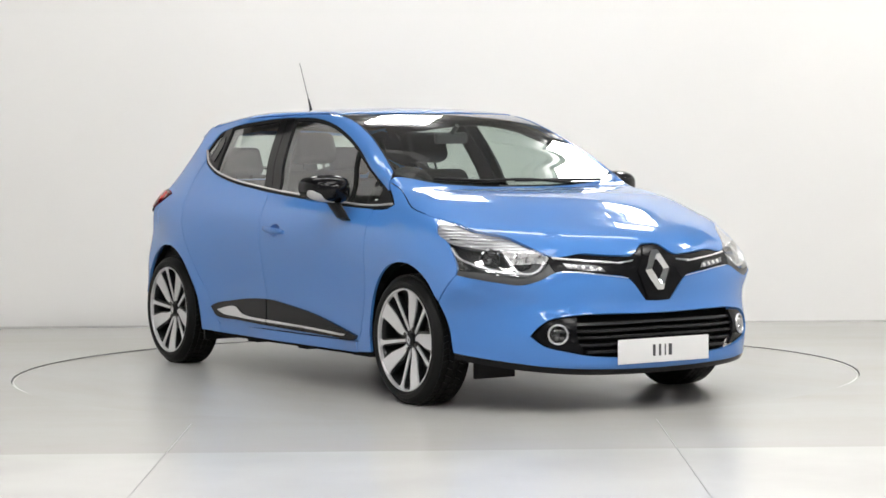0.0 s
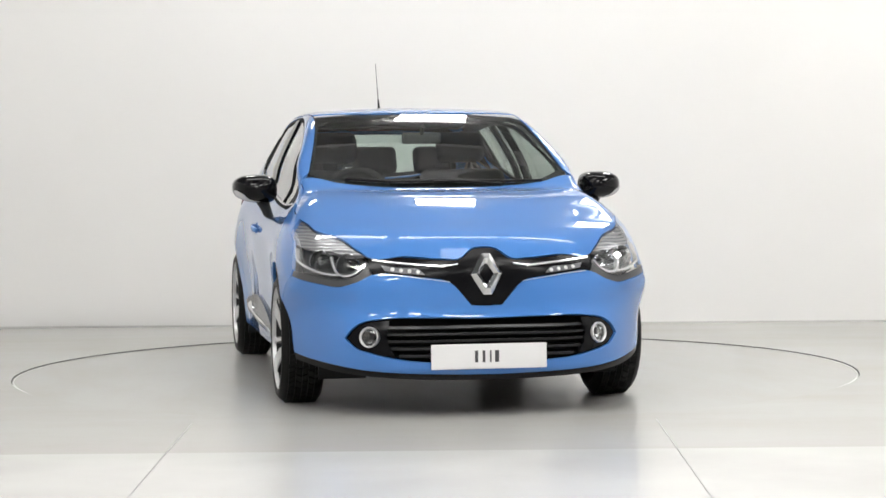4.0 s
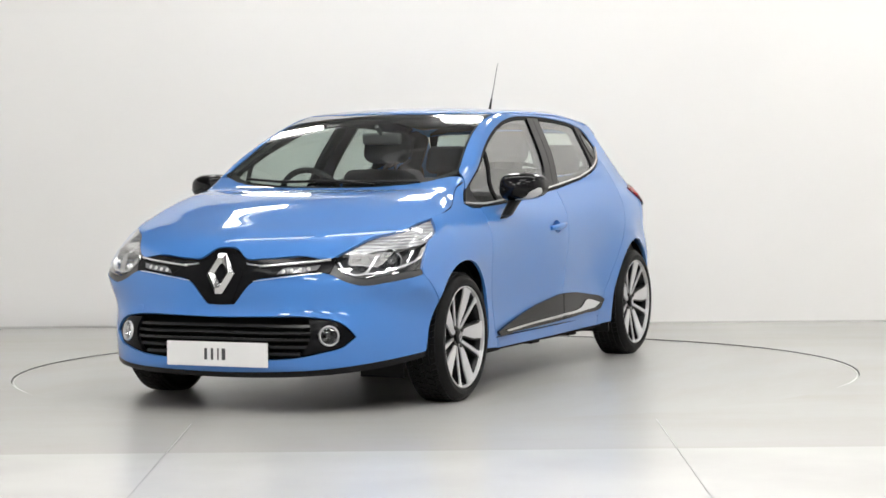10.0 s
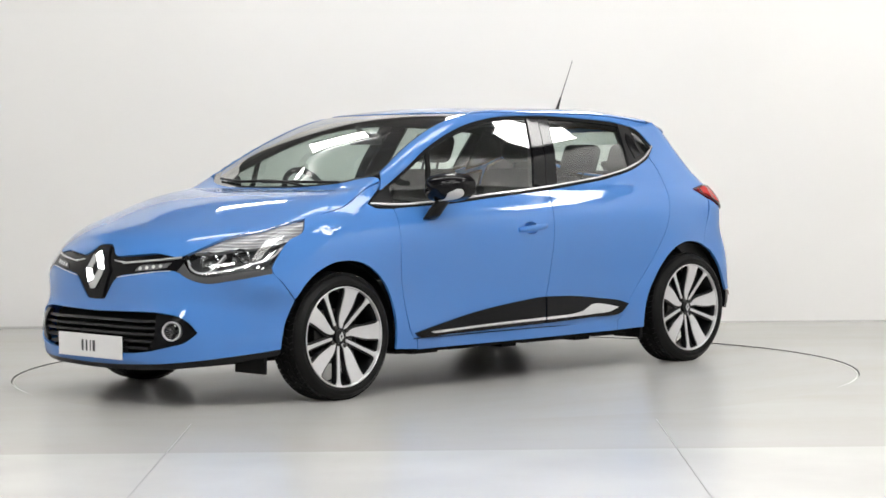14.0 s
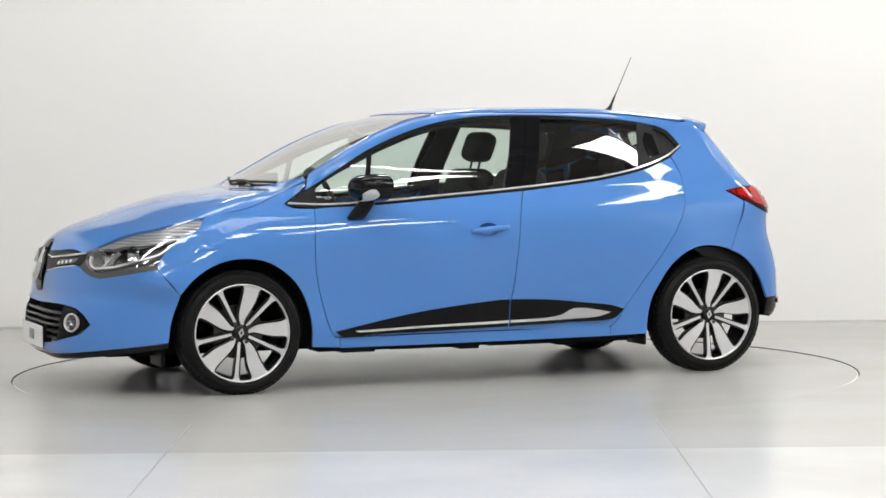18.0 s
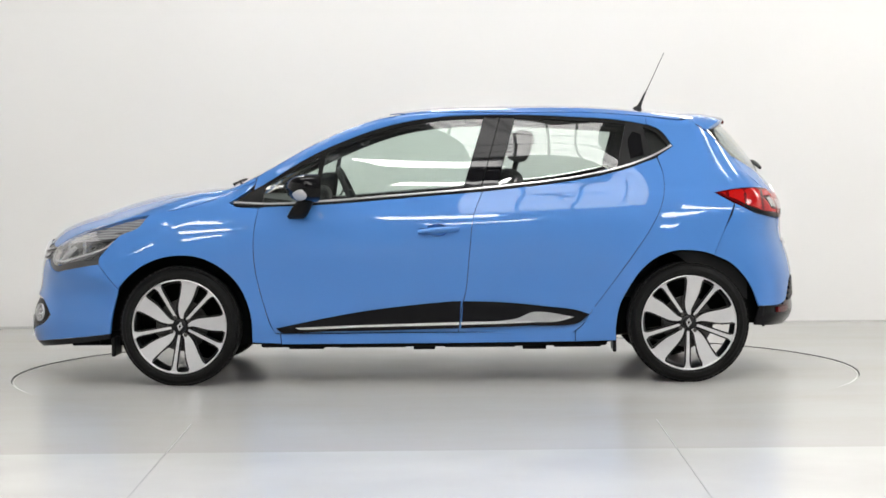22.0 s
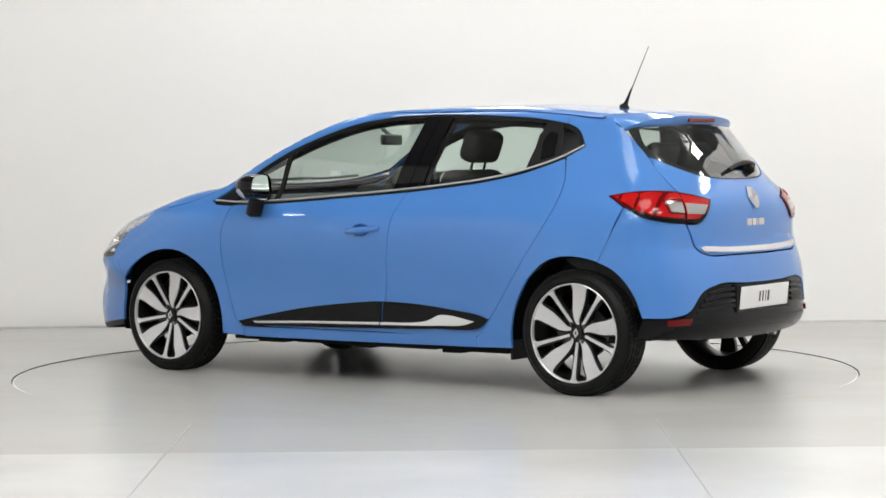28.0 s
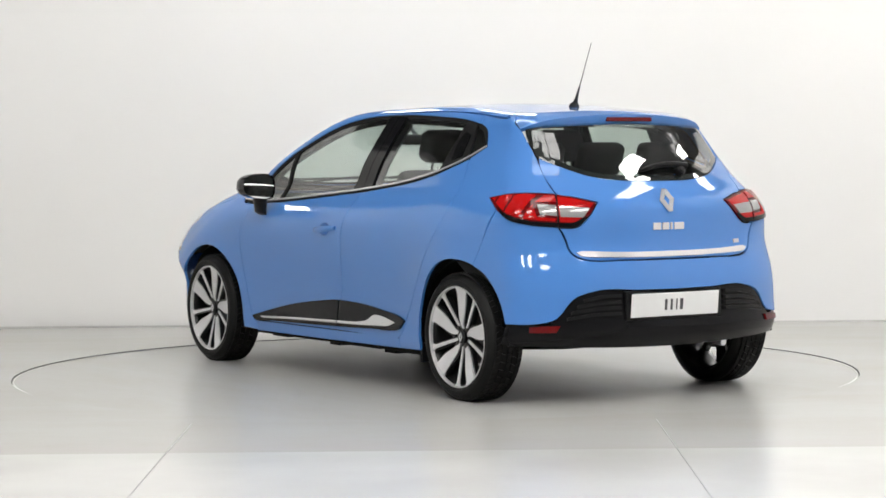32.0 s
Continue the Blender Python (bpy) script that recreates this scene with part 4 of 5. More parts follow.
    lathe(bm, [(0.066, -0.075), (0.064, -0.054), (0.058, -0.049), (0.045, -0.048), (0.034, -0.05), (0.033, -0.036), (0.029, -0.033), (0.0005, -0.032)], n=40)
    part("hub", bm, WHEEL_BLACK, w, "gloss black hub with a cap")
    bm = bmesh.new()
    a, b = 0.024, 0.015
    d, e = [(a, 0), (0, b), (-a, 0), (0, -b)], [(a * 0.5, 0), (0, b * 0.42), (-a * 0.5, 0), (0, -b * 0.42)]
    for i in range(4):
        j = (i + 1) % 4
        prism(bm, [d[i], d[j], e[j], e[i]], -0.032, -0.029)
    part("cap_badge", bm, SATIN, w, "small silver diamond", smooth=False)
    for k in range(4):
        bm = bmesh.new()
        c = polar(0.052, math.radians(45 + 90 * k))
        lathe(bm, [(0.011, -0.05), (0.010, -0.038), (0.007, -0.036), (0.0005, -0.036)], Matrix.Translation((*c, 0)), n=10)
        part("wheel_bolt", bm, STEEL, w)
    bm = bmesh.new()
    lathe(bm, [(0.05, -0.105), (0.132, -0.105), (0.132, -0.125), (0.05, -0.125)], n=48)
    part("brake_disc", bm, STEEL, w, "steel brake disc")
    return w


def wheels(car):
    for flip in (False, True):
        wheel(car, 1.247, 0.858, flip, -103 if not flip else -70)
        wheel(car, -1.342, 0.846, flip, -97 if not flip else -85)
        s = -1 if flip else 1
        for x, r in ((1.247, 0.375), (-1.342, 0.378)):
            bm = bmesh.new()
            n = 26
            rings = []
            for q in range(n + 1):
                a = math.pi * ((-0.02 + 1.08 * q / n) if x > 0 else (-0.06 + 1.07 * q / n))
                p = [(r - 0.004, 0.792), (r + 0.012, 0.775), (r + 0.012, 0.56), (0.03, 0.54)]
                rings.append([bm.verts.new((x + rr * math.cos(a), s * yy, 0.290 + rr * math.sin(a))) for rr, yy in p])
            for a, b in zip(rings, rings[1:]):
                for k in range(3):
                    bm.faces.new((a[k], a[k + 1], b[k + 1], b[k]))
            part("arch_liner", bm, UNDER, car, "black wheel arch liner")
            bm = bmesh.new()
            tube(bm, [(x, s * 0.73, 0.297), (x, 0, 0.27)], 0.035, 10)
            part("axle", bm, UNDER, car)
            bm = bmesh.new()
            box(bm, (x + 0.06, s * 0.70, 0.25), (x + 0.13, s * 0.78, 0.36), 0.012)
            part("brake_caliper", bm, STEEL, car)


# ---- places on the skin ----
def seat_on(kind, uv, flip=False, lift=0.0):
    """A frame on the skin: z outwards, x level, y up."""
    p = (front([uv]) if kind == "front" else behind([uv]) if kind == "behind" else skin(kind, [uv]))
    nn = Vector(normals(p)[0])
    p = Vector(p[0])
    if flip:
        p.y, nn.y = -p.y, -nn.y
    xa = Vector((0, 0, 1)).cross(nn).normalized()
    ya = nn.cross(xa)
    m = Matrix((xa, ya, nn)).transposed().to_4x4()
    return Matrix.Translation(p + nn * lift) @ m


def diamond(bm, m, a, b, t, h):
    """A standing diamond ring of half height a, half width b, with faceted arms."""
    o = [(0, a), (b * 0.25, a), (b, 0.03 * a), (b * 0.25, -a), (-b * 0.25, -a), (-b, -0.03 * a), (-b * 0.25, a)][1:]
    i = [(b * t * 0.1, a * 0.48), (b * 0.36, 0), (b * t * 0.1, -a * 0.48), (-b * t * 0.1, -a * 0.48), (-b * 0.36, 0), (-b * t * 0.1, a * 0.48)]
    mid = [((p[0] + q[0]) / 2, (p[1] + q[1]) / 2) for p, q in zip(o, i)]
    rings = []
    for L, z in ((o, -0.004), (o, 0.0), (mid, h), (i, 0.0), (i, -0.004)):
        rings.append([bm.verts.new(m @ Vector((x, y, z))) for x, y in L])
    for A, B in zip(rings, rings[1:]):
        for k in range(6):
            bm.faces.new((A[k], A[(k + 1) % 6], B[(k + 1) % 6], B[k]))
    return bm


def plate(car, m, name, lab):
    top = new(name)
    top.parent = car
    top.matrix_local = m
    tagged(top, lab)
    bm = bmesh.new()
    box(bm, (-0.26, -0.0555, 0.0), (0.26, 0.0555, 0.005), 0.003)
    part("plate_sheet", bm, PLATE, top, smooth=False)
    for k in range(4):
        bm = bmesh.new()
        x = (-0.064, -0.030, 0.003, 0.026)[k]
        wd = (0.014, 0.012, 0.007, 0.018)[k]
        box(bm, (x, -0.026, 0.005), (x + wd, 0.026, 0.0065))
        part("plate_bar", bm, PLATE_INK, top, smooth=False)
    return top


# ---- nose fittings ----
def headlights(car):
    base = mixed("nose", ("front", LAMP_TOP_F), ("side", LAMP_TOP_S), ("side", LAMP_BACK), ("front", LAMP_LOW_F))
    brow = mixed("nose", ("front", [(0.515, 0.675), (0.56, 0.635), (0.62, 0.612), (0.70, 0.618), (0.77, 0.635)]), ("side", [(1.66, 0.645), (1.66, 0.622)]), ("front", BROW_F))
    up = mixed("nose", ("front", [(0.53, 0.724), (0.56, 0.746), (0.605, 0.783)]), ("side", [(1.60, 0.824), (1.52, 0.846), (1.411, 0.866), (1.45, 0.815), (1.535, 0.772), (1.62, 0.755)]), ("front", [(0.66, 0.738), (0.58, 0.722)]))
    low = mixed("nose", ("front", [(0.525, 0.70), (0.575, 0.728), (0.66, 0.738)]), ("side", [(1.62, 0.757), (1.555, 0.76), (1.62, 0.70), (1.655, 0.655)]), ("front", [(0.755, 0.645), (0.69, 0.630), (0.62, 0.625), (0.56, 0.648)]))
    line = mixed("nose", ("front", [(0.525, 0.690), (0.555, 0.655), (0.60, 0.632), (0.645, 0.640), (0.658, 0.67), (0.664, 0.715)]))
    line2 = mixed("nose", ("front", [(0.645, 0.634), (0.70, 0.640), (0.755, 0.660)]), ("side", [(1.625, 0.71), (1.58, 0.745)]))
    blade = mixed("nose", ("front", [(0.575, 0.745), (0.66, 0.758)]), ("side", [(1.60, 0.776), (1.50, 0.805)]))
    for flip in (False, True):
        P = lambda *a, **k: panel(*a, flip=flip, **k)
        lamp = new("headlight")
        lamp.parent = car
        tagged(lamp, "clear headlight with bright reflectors in a dark housing")
        P("housing", "nose", base, LAMP_BLACK, lamp, offset=-0.085, gap=0.0, thick=0.0)
        P("housing_wall", "nose", base, LAMP_BLACK, lamp, holes=[[(0.55 * (u - 0.62) + 0.62, 0.72 + (v - 0.72) * 0.55) for u, v in low]], offset=-0.05, gap=0.002, thick=0.03, step=0.02)
        P("signal_reflector", "nose", up, SIGNAL, lamp, "bright ribbed signal reflector", offset=-0.012, gap=0.0, thick=0.02, step=0.012, bulge=lambda p: 0.0025 * np.sin(p[:, 2] * 420))
        P("signal_blade", "nose", ribbon(blade, -0.007, 0.007, 0.02), CHROME, lamp, "bright chrome blade", offset=-0.014, gap=0.0, thick=0.01, step=0.02)
        P("chrome_line", "nose", ribbon(line, -0.0045, 0.0045, 0.01), BRIGHT, lamp, "bright chrome curve", offset=-0.008, gap=0.0, thick=0.02, step=0.02)
        P("outer_chrome_line", "nose", ribbon(line2, -0.0045, 0.0045, 0.01), BRIGHT, lamp, "bright chrome curve", offset=-0.008, gap=0.0, thick=0.02, step=0.02)
        for nm, yz, r in (("dipped_bowl", (0.598, 0.682), 0.050), ("main_bowl", (0.712, 0.700), 0.047)):
            m = seat_on("front", yz, flip, -0.02)
            ax = Matrix.Translation(m.translation + Vector((-0.03, 0, 0))) @ Matrix.Rotation(radians(90), 4, "Y") @ Matrix.Rotation(radians((-18 if not flip else 18)), 4, "X")
            bm = bmesh.new()
            lathe(bm, [(0.0005, -0.045), (0.02, -0.042), (r * 0.7, -0.028), (r, 0.004), (r + 0.004, 0.0)], ax, n=28)
            part(nm, bm, REFLECTOR, lamp, "bright reflector bowl")
            bm = bmesh.new()
            lathe(bm, [(0.010, -0.042), (0.010, -0.016), (0.007, -0.011), (0.0005, -0.010)], ax, n=16)
            part("bulb_cap", bm, REFLECTOR, lamp, "silver bulb cap")
        m = seat_on("side", (1.55, 0.805), flip, -0.03)
        bm = bmesh.new()
        bmesh.ops.create_uvsphere(bm, u_segments=14, v_segments=8, radius=0.016, matrix=m)
        part("signal_bulb", bm, AMBER, lamp, "dark amber bulb")
        ln = P("lens", "nose", base, LENS, lamp, "clear lens", offset=0.001, gap=0.0015, thick=0.0, step=0.025)
        ln.visible_shadow = False
        P("lamp_brow", "nose", brow, GREY_PLASTIC, car, "dark grey band under the headlight", offset=-0.004, gap=0.0005, thick=0.02, step=0.02)


def grille(car):
    for flip in (False, True):
        P = lambda *a, **k: panel(*a, flip=flip, **k)
        bar = mixed("nose", ("front", [(0.185, 0.668), (0.30, 0.678), (0.40, 0.687), (0.492, 0.698)]))
        P("chrome_bar", "nose", ribbon(bar, -0.0035, 0.0035, 0.02), BRIGHT, car, "bright chrome bar", offset=0.003, gap=0.0, thick=0.007, step=0.02)
        drl = mixed("nose", ("front", [(0.27, 0.632), (0.39, 0.643), (0.445, 0.652), (0.458, 0.676), (0.40, 0.668), (0.29, 0.655)]))
        P("daytime_lamp", "nose", drl, DRL_LENS, car, "narrow clear daytime lamp", offset=-0.001, gap=0.001, thick=0.01, step=0.02)
        for q in range(4):
            m = seat_on("front", (0.302 + 0.036 * q, 0.646 + 0.004 * q), flip, 0.0)
            bm = bmesh.new()
            lathe(bm, [(0.009, -0.004), (0.009, 0.001), (0.006, 0.003), (0.0005, 0.0035)], m, n=12)
            part("daytime_diode", bm, SIDE_LENS, car, "small clear diode")
        low = mixed("nose", ("front", [(0.165, 0.602), (0.30, 0.620), (0.38, 0.630), (0.47, 0.637)]))
        P("lower_bright_line", "nose", ribbon(low, -0.0015, 0.0015, 0.02), SATIN, car, "thin bright edge", offset=0.002, gap=0.0, thick=0.008, step=0.02)
        P("surround_line", "nose", ribbon(mixed("nose", ("front", [(0.125, 0.680), (0.15, 0.676), (0.20, 0.672)])), -0.002, 0.002, 0.02), SATIN, car, "thin bright edge", offset=0.003, gap=0.0, thick=0.008, step=0.02)
    hexa = mixed("nose", ("front", [(0.0, 0.746), (0.043, 0.741), (0.112, 0.632), (0.060, 0.506), (0.0, 0.501)]))
    panel("badge_surround", "nose", mirrored(hexa), GRILLE_BLACK, car, "gloss black badge surround", offset=0.005, gap=0.0, thick=0.02, step=0.02)
    foot, head = (Vector(p) for p in front([(0.0, 0.545), (0.0, 0.720)]))
    up = (head - foot).normalized()
    out = Vector((0, 1, 0)).cross(up).normalized()
    m = Matrix.Translation((foot + head) / 2 + out * 0.012) @ Matrix((Vector((0, 1, 0)), up, out)).transposed().to_4x4()
    bm = bmesh.new()
    diamond(bm, m @ Matrix.Translation((0, -0.002, 0.006)), 0.093, 0.073, 0.3, 0.022)
    part("front_badge", bm, CHROME, car, "large chrome diamond badge", smooth=False)
    # lower intake
    for k, z in enumerate((0.412, 0.378, 0.344, 0.308, 0.274)):
        wd = (0.50, 0.53, 0.52, 0.50, 0.40)[k]
        L = mixed("nose", ("front", [(0.0, z), (wd * 0.5, z), (wd, z)]))
        L = [(-u, v) for u, v in reversed(L) if u > 1e-4] + L
        panel("intake_slat", "nose", ribbon(L, -0.006, 0.006, 0.04), SLAT, car, "black horizontal slat", offset=-0.020, gap=0.0, thick=0.035, step=0.03)
    for flip in (False, True):
        P = lambda *a, **k: panel(*a, flip=flip, **k)
        bez = mixed("nose", ("front", [(0.435, 0.437), (0.545, 0.421), (0.592, 0.384), (0.612, 0.353), (0.575, 0.315), (0.50, 0.292), (0.415, 0.272), (0.45, 0.345)]))
        c = front([(0.527, 0.362)])
        cu = flat("nose", c)[0]
        ring = [(cu[0] + 0.048 * math.cos(a), cu[1] + 0.046 * math.sin(a)) for a in np.linspace(0, math.tau, 24, endpoint=False)]
        P("fog_bezel", "nose", bez, GRILLE_BLACK, car, "black fog lamp surround", holes=[ring], offset=-0.008, gap=0.0, thick=0.02, step=0.02)
        fog = new("fog_lamp")
        fog.parent = car
        fog.matrix_local = seat_on("front", (0.527, 0.362), flip, -0.012)
        tagged(fog, "round fog lamp with a chrome ring")
        bm = bmesh.new()
        lathe(bm, [(0.038, -0.02), (0.038, 0.004), (0.041, 0.008), (0.045, 0.008), (0.047, 0.004), (0.047, -0.02)], n=32)
        part("ring", bm, BRIGHT, fog, "chrome ring")
        bm = bmesh.new()
        lathe(bm, [(0.036, -0.002), (0.030, -0.02), (0.018, -0.032), (0.0005, -0.036)], n=28)
        part("reflector", bm, REFLECTOR, fog, "bright reflector")
        bm = bmesh.new()
        lathe(bm, [(0.010, -0.036), (0.010, -0.014), (0.0005, -0.012)], n=12)
        part("bulb", bm, LAMP_BLACK, fog)
        bm = bmesh.new()
        lathe(bm, [(0.037, -0.003), (0.025, 0.003), (0.0005, 0.005)], n=28)
        part("lens", bm, LENS, fog, "clear lens").visible_shadow = False
    pm = Matrix.Translation((2.109, 0.0, 0.2735)) @ Matrix(((0, 0, 1, 0), (1, 0, 0, 0), (0, 1, 0, 0), (0, 0, 0, 1)))
    plate(car, pm, "front_plate", "white number plate on the front bumper")
    bm = bmesh.new()
    box(bm, (2.06, -0.24, 0.225), (2.105, 0.24, 0.32), 0.004)
    part("plate_holder", bm, BLACK_PLASTIC, car, smooth=False)
    # towing-eye cover
    m = seat_on("front", (-0.45, 0.468), False, 0.0005)
    bm = bmesh.new()
    lathe(bm, [(0.020, -0.003), (0.020, 0.001), (0.0005, 0.001)], m, n=20)
    part("tow_cover", bm, PAINT, car)
    for s in (1, -1):
        bm = bmesh.new()
        box(bm, (1.60, s * 0.48, 0.14), (1.62, s * 0.70, 0.235), 0.004)
        part("air_deflector", bm, BLACK_PLASTIC, car, "black flap ahead of the wheel", smooth=False)


# ---- side fittings ----
TRIM_TOP = [(0.760, 0.290), (0.548, 0.332), (0.314, 0.373), (0.081, 0.401), (-0.151, 0.421)]
TRIM_TOP_R = [(-0.205, 0.421), (-0.381, 0.415), (-0.610, 0.392), (-0.782, 0.369), (-0.840, 0.350)]


def side_fittings(car):
    for flip in (False, True):
        P = lambda *a, **k: panel(*a, flip=flip, **k)
        s = -1 if flip else 1
        swell = lambda p: 0.012 + 0.002 * np.clip((0.42 - p[:, 2]) / 0.14, 0, 1)
        P("front_door_trim", "side", TRIM_TOP + [(-0.186, 0.421), (-0.176, 0.300), (-0.172, 0.281), (0.082, 0.276), (0.490, 0.270), (0.735, 0.269)], MOULD, car, "black lower door moulding", bulge=swell, thick=0.022, gap=0.001)
        P("rear_door_trim", "side", [(-0.196, 0.421)] + TRIM_TOP_R + [(-0.79, 0.308), (-0.50, 0.290), (-0.182, 0.281), (-0.186, 0.300)], MOULD, car, "black lower door moulding", bulge=swell, thick=0.022, gap=0.001)
        P("trim_strip", "side", [(0.66, 0.292), (0.30, 0.303), (-0.176, 0.314), (-0.176, 0.300), (0.30, 0.292), (0.64, 0.284)], CHROME, car, "slim chrome strip", bulge=lambda p: swell(p) + 0.005, gap=0.0, thick=0.01, step=0.02)
        P("rear_trim_strip", "side", [(-0.184, 0.314), (-0.40, 0.320), (-0.47, 0.330), (-0.55, 0.362), (-0.60, 0.362), (-0.76, 0.336), (-0.70, 0.318), (-0.55, 0.309), (-0.184, 0.300)], CHROME, car, "chrome strip with a broad end", bulge=lambda p: swell(p) + 0.005, gap=0.0, thick=0.01, step=0.02)
        # front door handle with its scooped cup
        m = seat_on("side", (-0.076, 0.783), flip, 0.0)
        h = new("door_handle")
        h.parent = car
        tagged(h, "blue pull handle over a scooped cup")
        P("cup", "side", CUP, PAINT, h, own=True, offset=0.0, gap=-0.001, thick=0.0, step=0.008, edge=0.006,
          bulge=lambda p: -0.034 * np.clip(1 - ((p[:, 0] + 0.066) / 0.054) ** 2 - ((p[:, 2] - 0.783) / 0.033) ** 2, 0, 1) ** 0.7)
        bm = bmesh.new()
        pts = []
        for q in np.linspace(0, 1, 13):
            x = 0.030 - 0.212 * q
            z = 0.776 + 0.016 * q
            yy = float(skin("side", [(x, z)])[0][1]) + 0.020 * math.sin(math.pi * min(1, max(0, q))) ** 0.5 + 0.003
            pts.append((x, yy * s, z))
        rings = []
        for i, p in enumerate(pts):
            q = i / 12
            hh = 0.006 + 0.011 * math.sin(math.pi * (0.08 + 0.84 * q)) ** 0.6
            rings.append([bm.verts.new((p[0], p[1] + s * 0.009 * math.cos(a), p[2] + hh * math.sin(a))) for a in np.linspace(0, math.tau, 10, endpoint=False)])
        for a, b in zip(rings, rings[1:]):
            for k in range(10):
                bm.faces.new((a[k], a[(k + 1) % 10], b[(k + 1) % 10], b[k]))
        bm.faces.new(rings[0])
        bm.faces.new(rings[-1][::-1])
        part("pull", bm, PAINT, h)
        if not flip:
            m = seat_on("side", (-0.165, 0.790), flip, 0.016)
            bm = bmesh.new()
            lathe(bm, [(0.008, -0.008), (0.008, 0.001), (0.0005, 0.0015)], m, n=14)
            part("key_cap", bm, SATIN, h)
        mirror(car, flip)
        # sill edge below
        bm = bmesh.new()
        box(bm, (-0.93, s * 0.60, 0.186), (0.84, s * 0.765, 0.212), 0.01)
        part("sill_underside", bm, UNDER, car, "black sill underside", smooth=False)


def mirror(car, flip):
    s = -1 if flip else 1
    mi = new("door_mirror")
    mi.parent = car
    tagged(mi, "gloss black door mirror with a clear indicator")
    bm = bmesh.new()
    c = Vector((0.590, 0.890, 1.003))
    n, rows = 24, 12
    rings = []
    for i in range(rows + 1):
        t = i / rows
        x = 0.104 - 0.162 * t              # front to back
        f = (1 - (1 - min(1, t / 0.75)) ** 2.4) ** 0.5 if t < 0.75 else 1.0
        f = max(f, 0.02)
        ring = []
        for k in range(n):
            a = k * math.tau / n
            ca, sa = math.cos(a), math.sin(a)
            yy = 0.110 * f * math.copysign(abs(ca) ** 0.72, ca)
            zz = 0.070 * f * math.copysign(abs(sa) ** 0.72, sa) * (1 - 0.16 * ca)
            ring.append(bm.verts.new((c.x + x - 0.035 * (yy / 0.096) * 0.6, s * (c.y + yy), c.z + zz + 0.004 * yy / 0.09)))
        rings.append(ring)
    for a, b in zip(rings, rings[1:]):
        for k in range(n):
            bm.faces.new((a[k], a[(k + 1) % n], b[(k + 1) % n], b[k]))
    bm.faces.new(rings[0])
    part("shell", bm, BLACK_GLOSS, mi, "gloss black mirror shell", sharp=60)
    last = [v.co.copy() for v in mi.children[0].data.vertices][-n:]
    cen = sum(last, Vector()) / n
    bm = bmesh.new()
    vs = [bm.verts.new(cen + (v - cen) * 0.93 + Vector((0.008, 0, 0))) for v in last]
    bm.faces.new(vs)
    part("mirror_pane", bm, MIRROR, mi, "silver mirror glass", smooth=False)
    bm = bmesh.new()
    # indicator: a lens let into the lower outer part of the shell
    cols = []
    for q in np.linspace(0, 1, 15):
        a = math.radians(-96 + 90 * q)
        ca, sa = math.cos(a), math.sin(a)
        reach = 0.42 * math.sin(math.pi * (0.03 + 0.90 * q ** 1.4)) ** 0.8
        col = []
        for e in np.linspace(0, 1, 6):
            t = 0.37 + reach * (0.5 - e)
            f = (1 - (1 - min(1, t / 0.75)) ** 2.4) ** 0.5 + 0.022 * math.sin(math.pi * (0.1 + 0.8 * e)) + 0.012
            yy = 0.110 * f * math.copysign(abs(ca) ** 0.72, ca)
            zz = 0.070 * f * math.copysign(abs(sa) ** 0.72, sa) * (1 - 0.16 * ca)
            col.append(bm.verts.new((c.x + 0.104 - 0.162 * t - 0.021 * yy / 0.096, s * (c.y + yy), c.z + zz + 0.004 * yy / 0.09)))
        cols.append(col)
    for a, b in zip(cols, cols[1:]):
        for k in range(5):
            bm.faces.new((a[k], a[k + 1], b[k + 1], b[k]))
    part("indicator", bm, SIDE_LENS, mi, "clear side indicator lens")
    # arm down to the door
    bm = bmesh.new()
    path = [(0.585, 0.868, 0.965), (0.600, 0.853, 0.93), (0.625, 0.838, 0.892), (0.645, 0.826, 0.858), (0.648, 0.812, 0.846)]
    rings = []
    for i, (x, y, z) in enumerate(path):
        wx, wy = (0.040, 0.046, 0.050, 0.050, 0.038)[i], (0.048, 0.038, 0.030, 0.026, 0.022)[i]
        rings.append([bm.verts.new((x + wx * math.cos(a), s * (y + wy * math.sin(a)), z + 0.3 * wy * math.sin(a))) for a in np.linspace(0, math.tau, 14, endpoint=False)])
    for a, b in zip(rings, rings[1:]):
        for k in range(14):
            bm.faces.new((a[k], a[(k + 1) % 14], b[(k + 1) % 14], b[k]))
    bm.faces.new(rings[-1])
    part("arm", bm, BLACK_PLASTIC, mi, "matt black mirror arm")


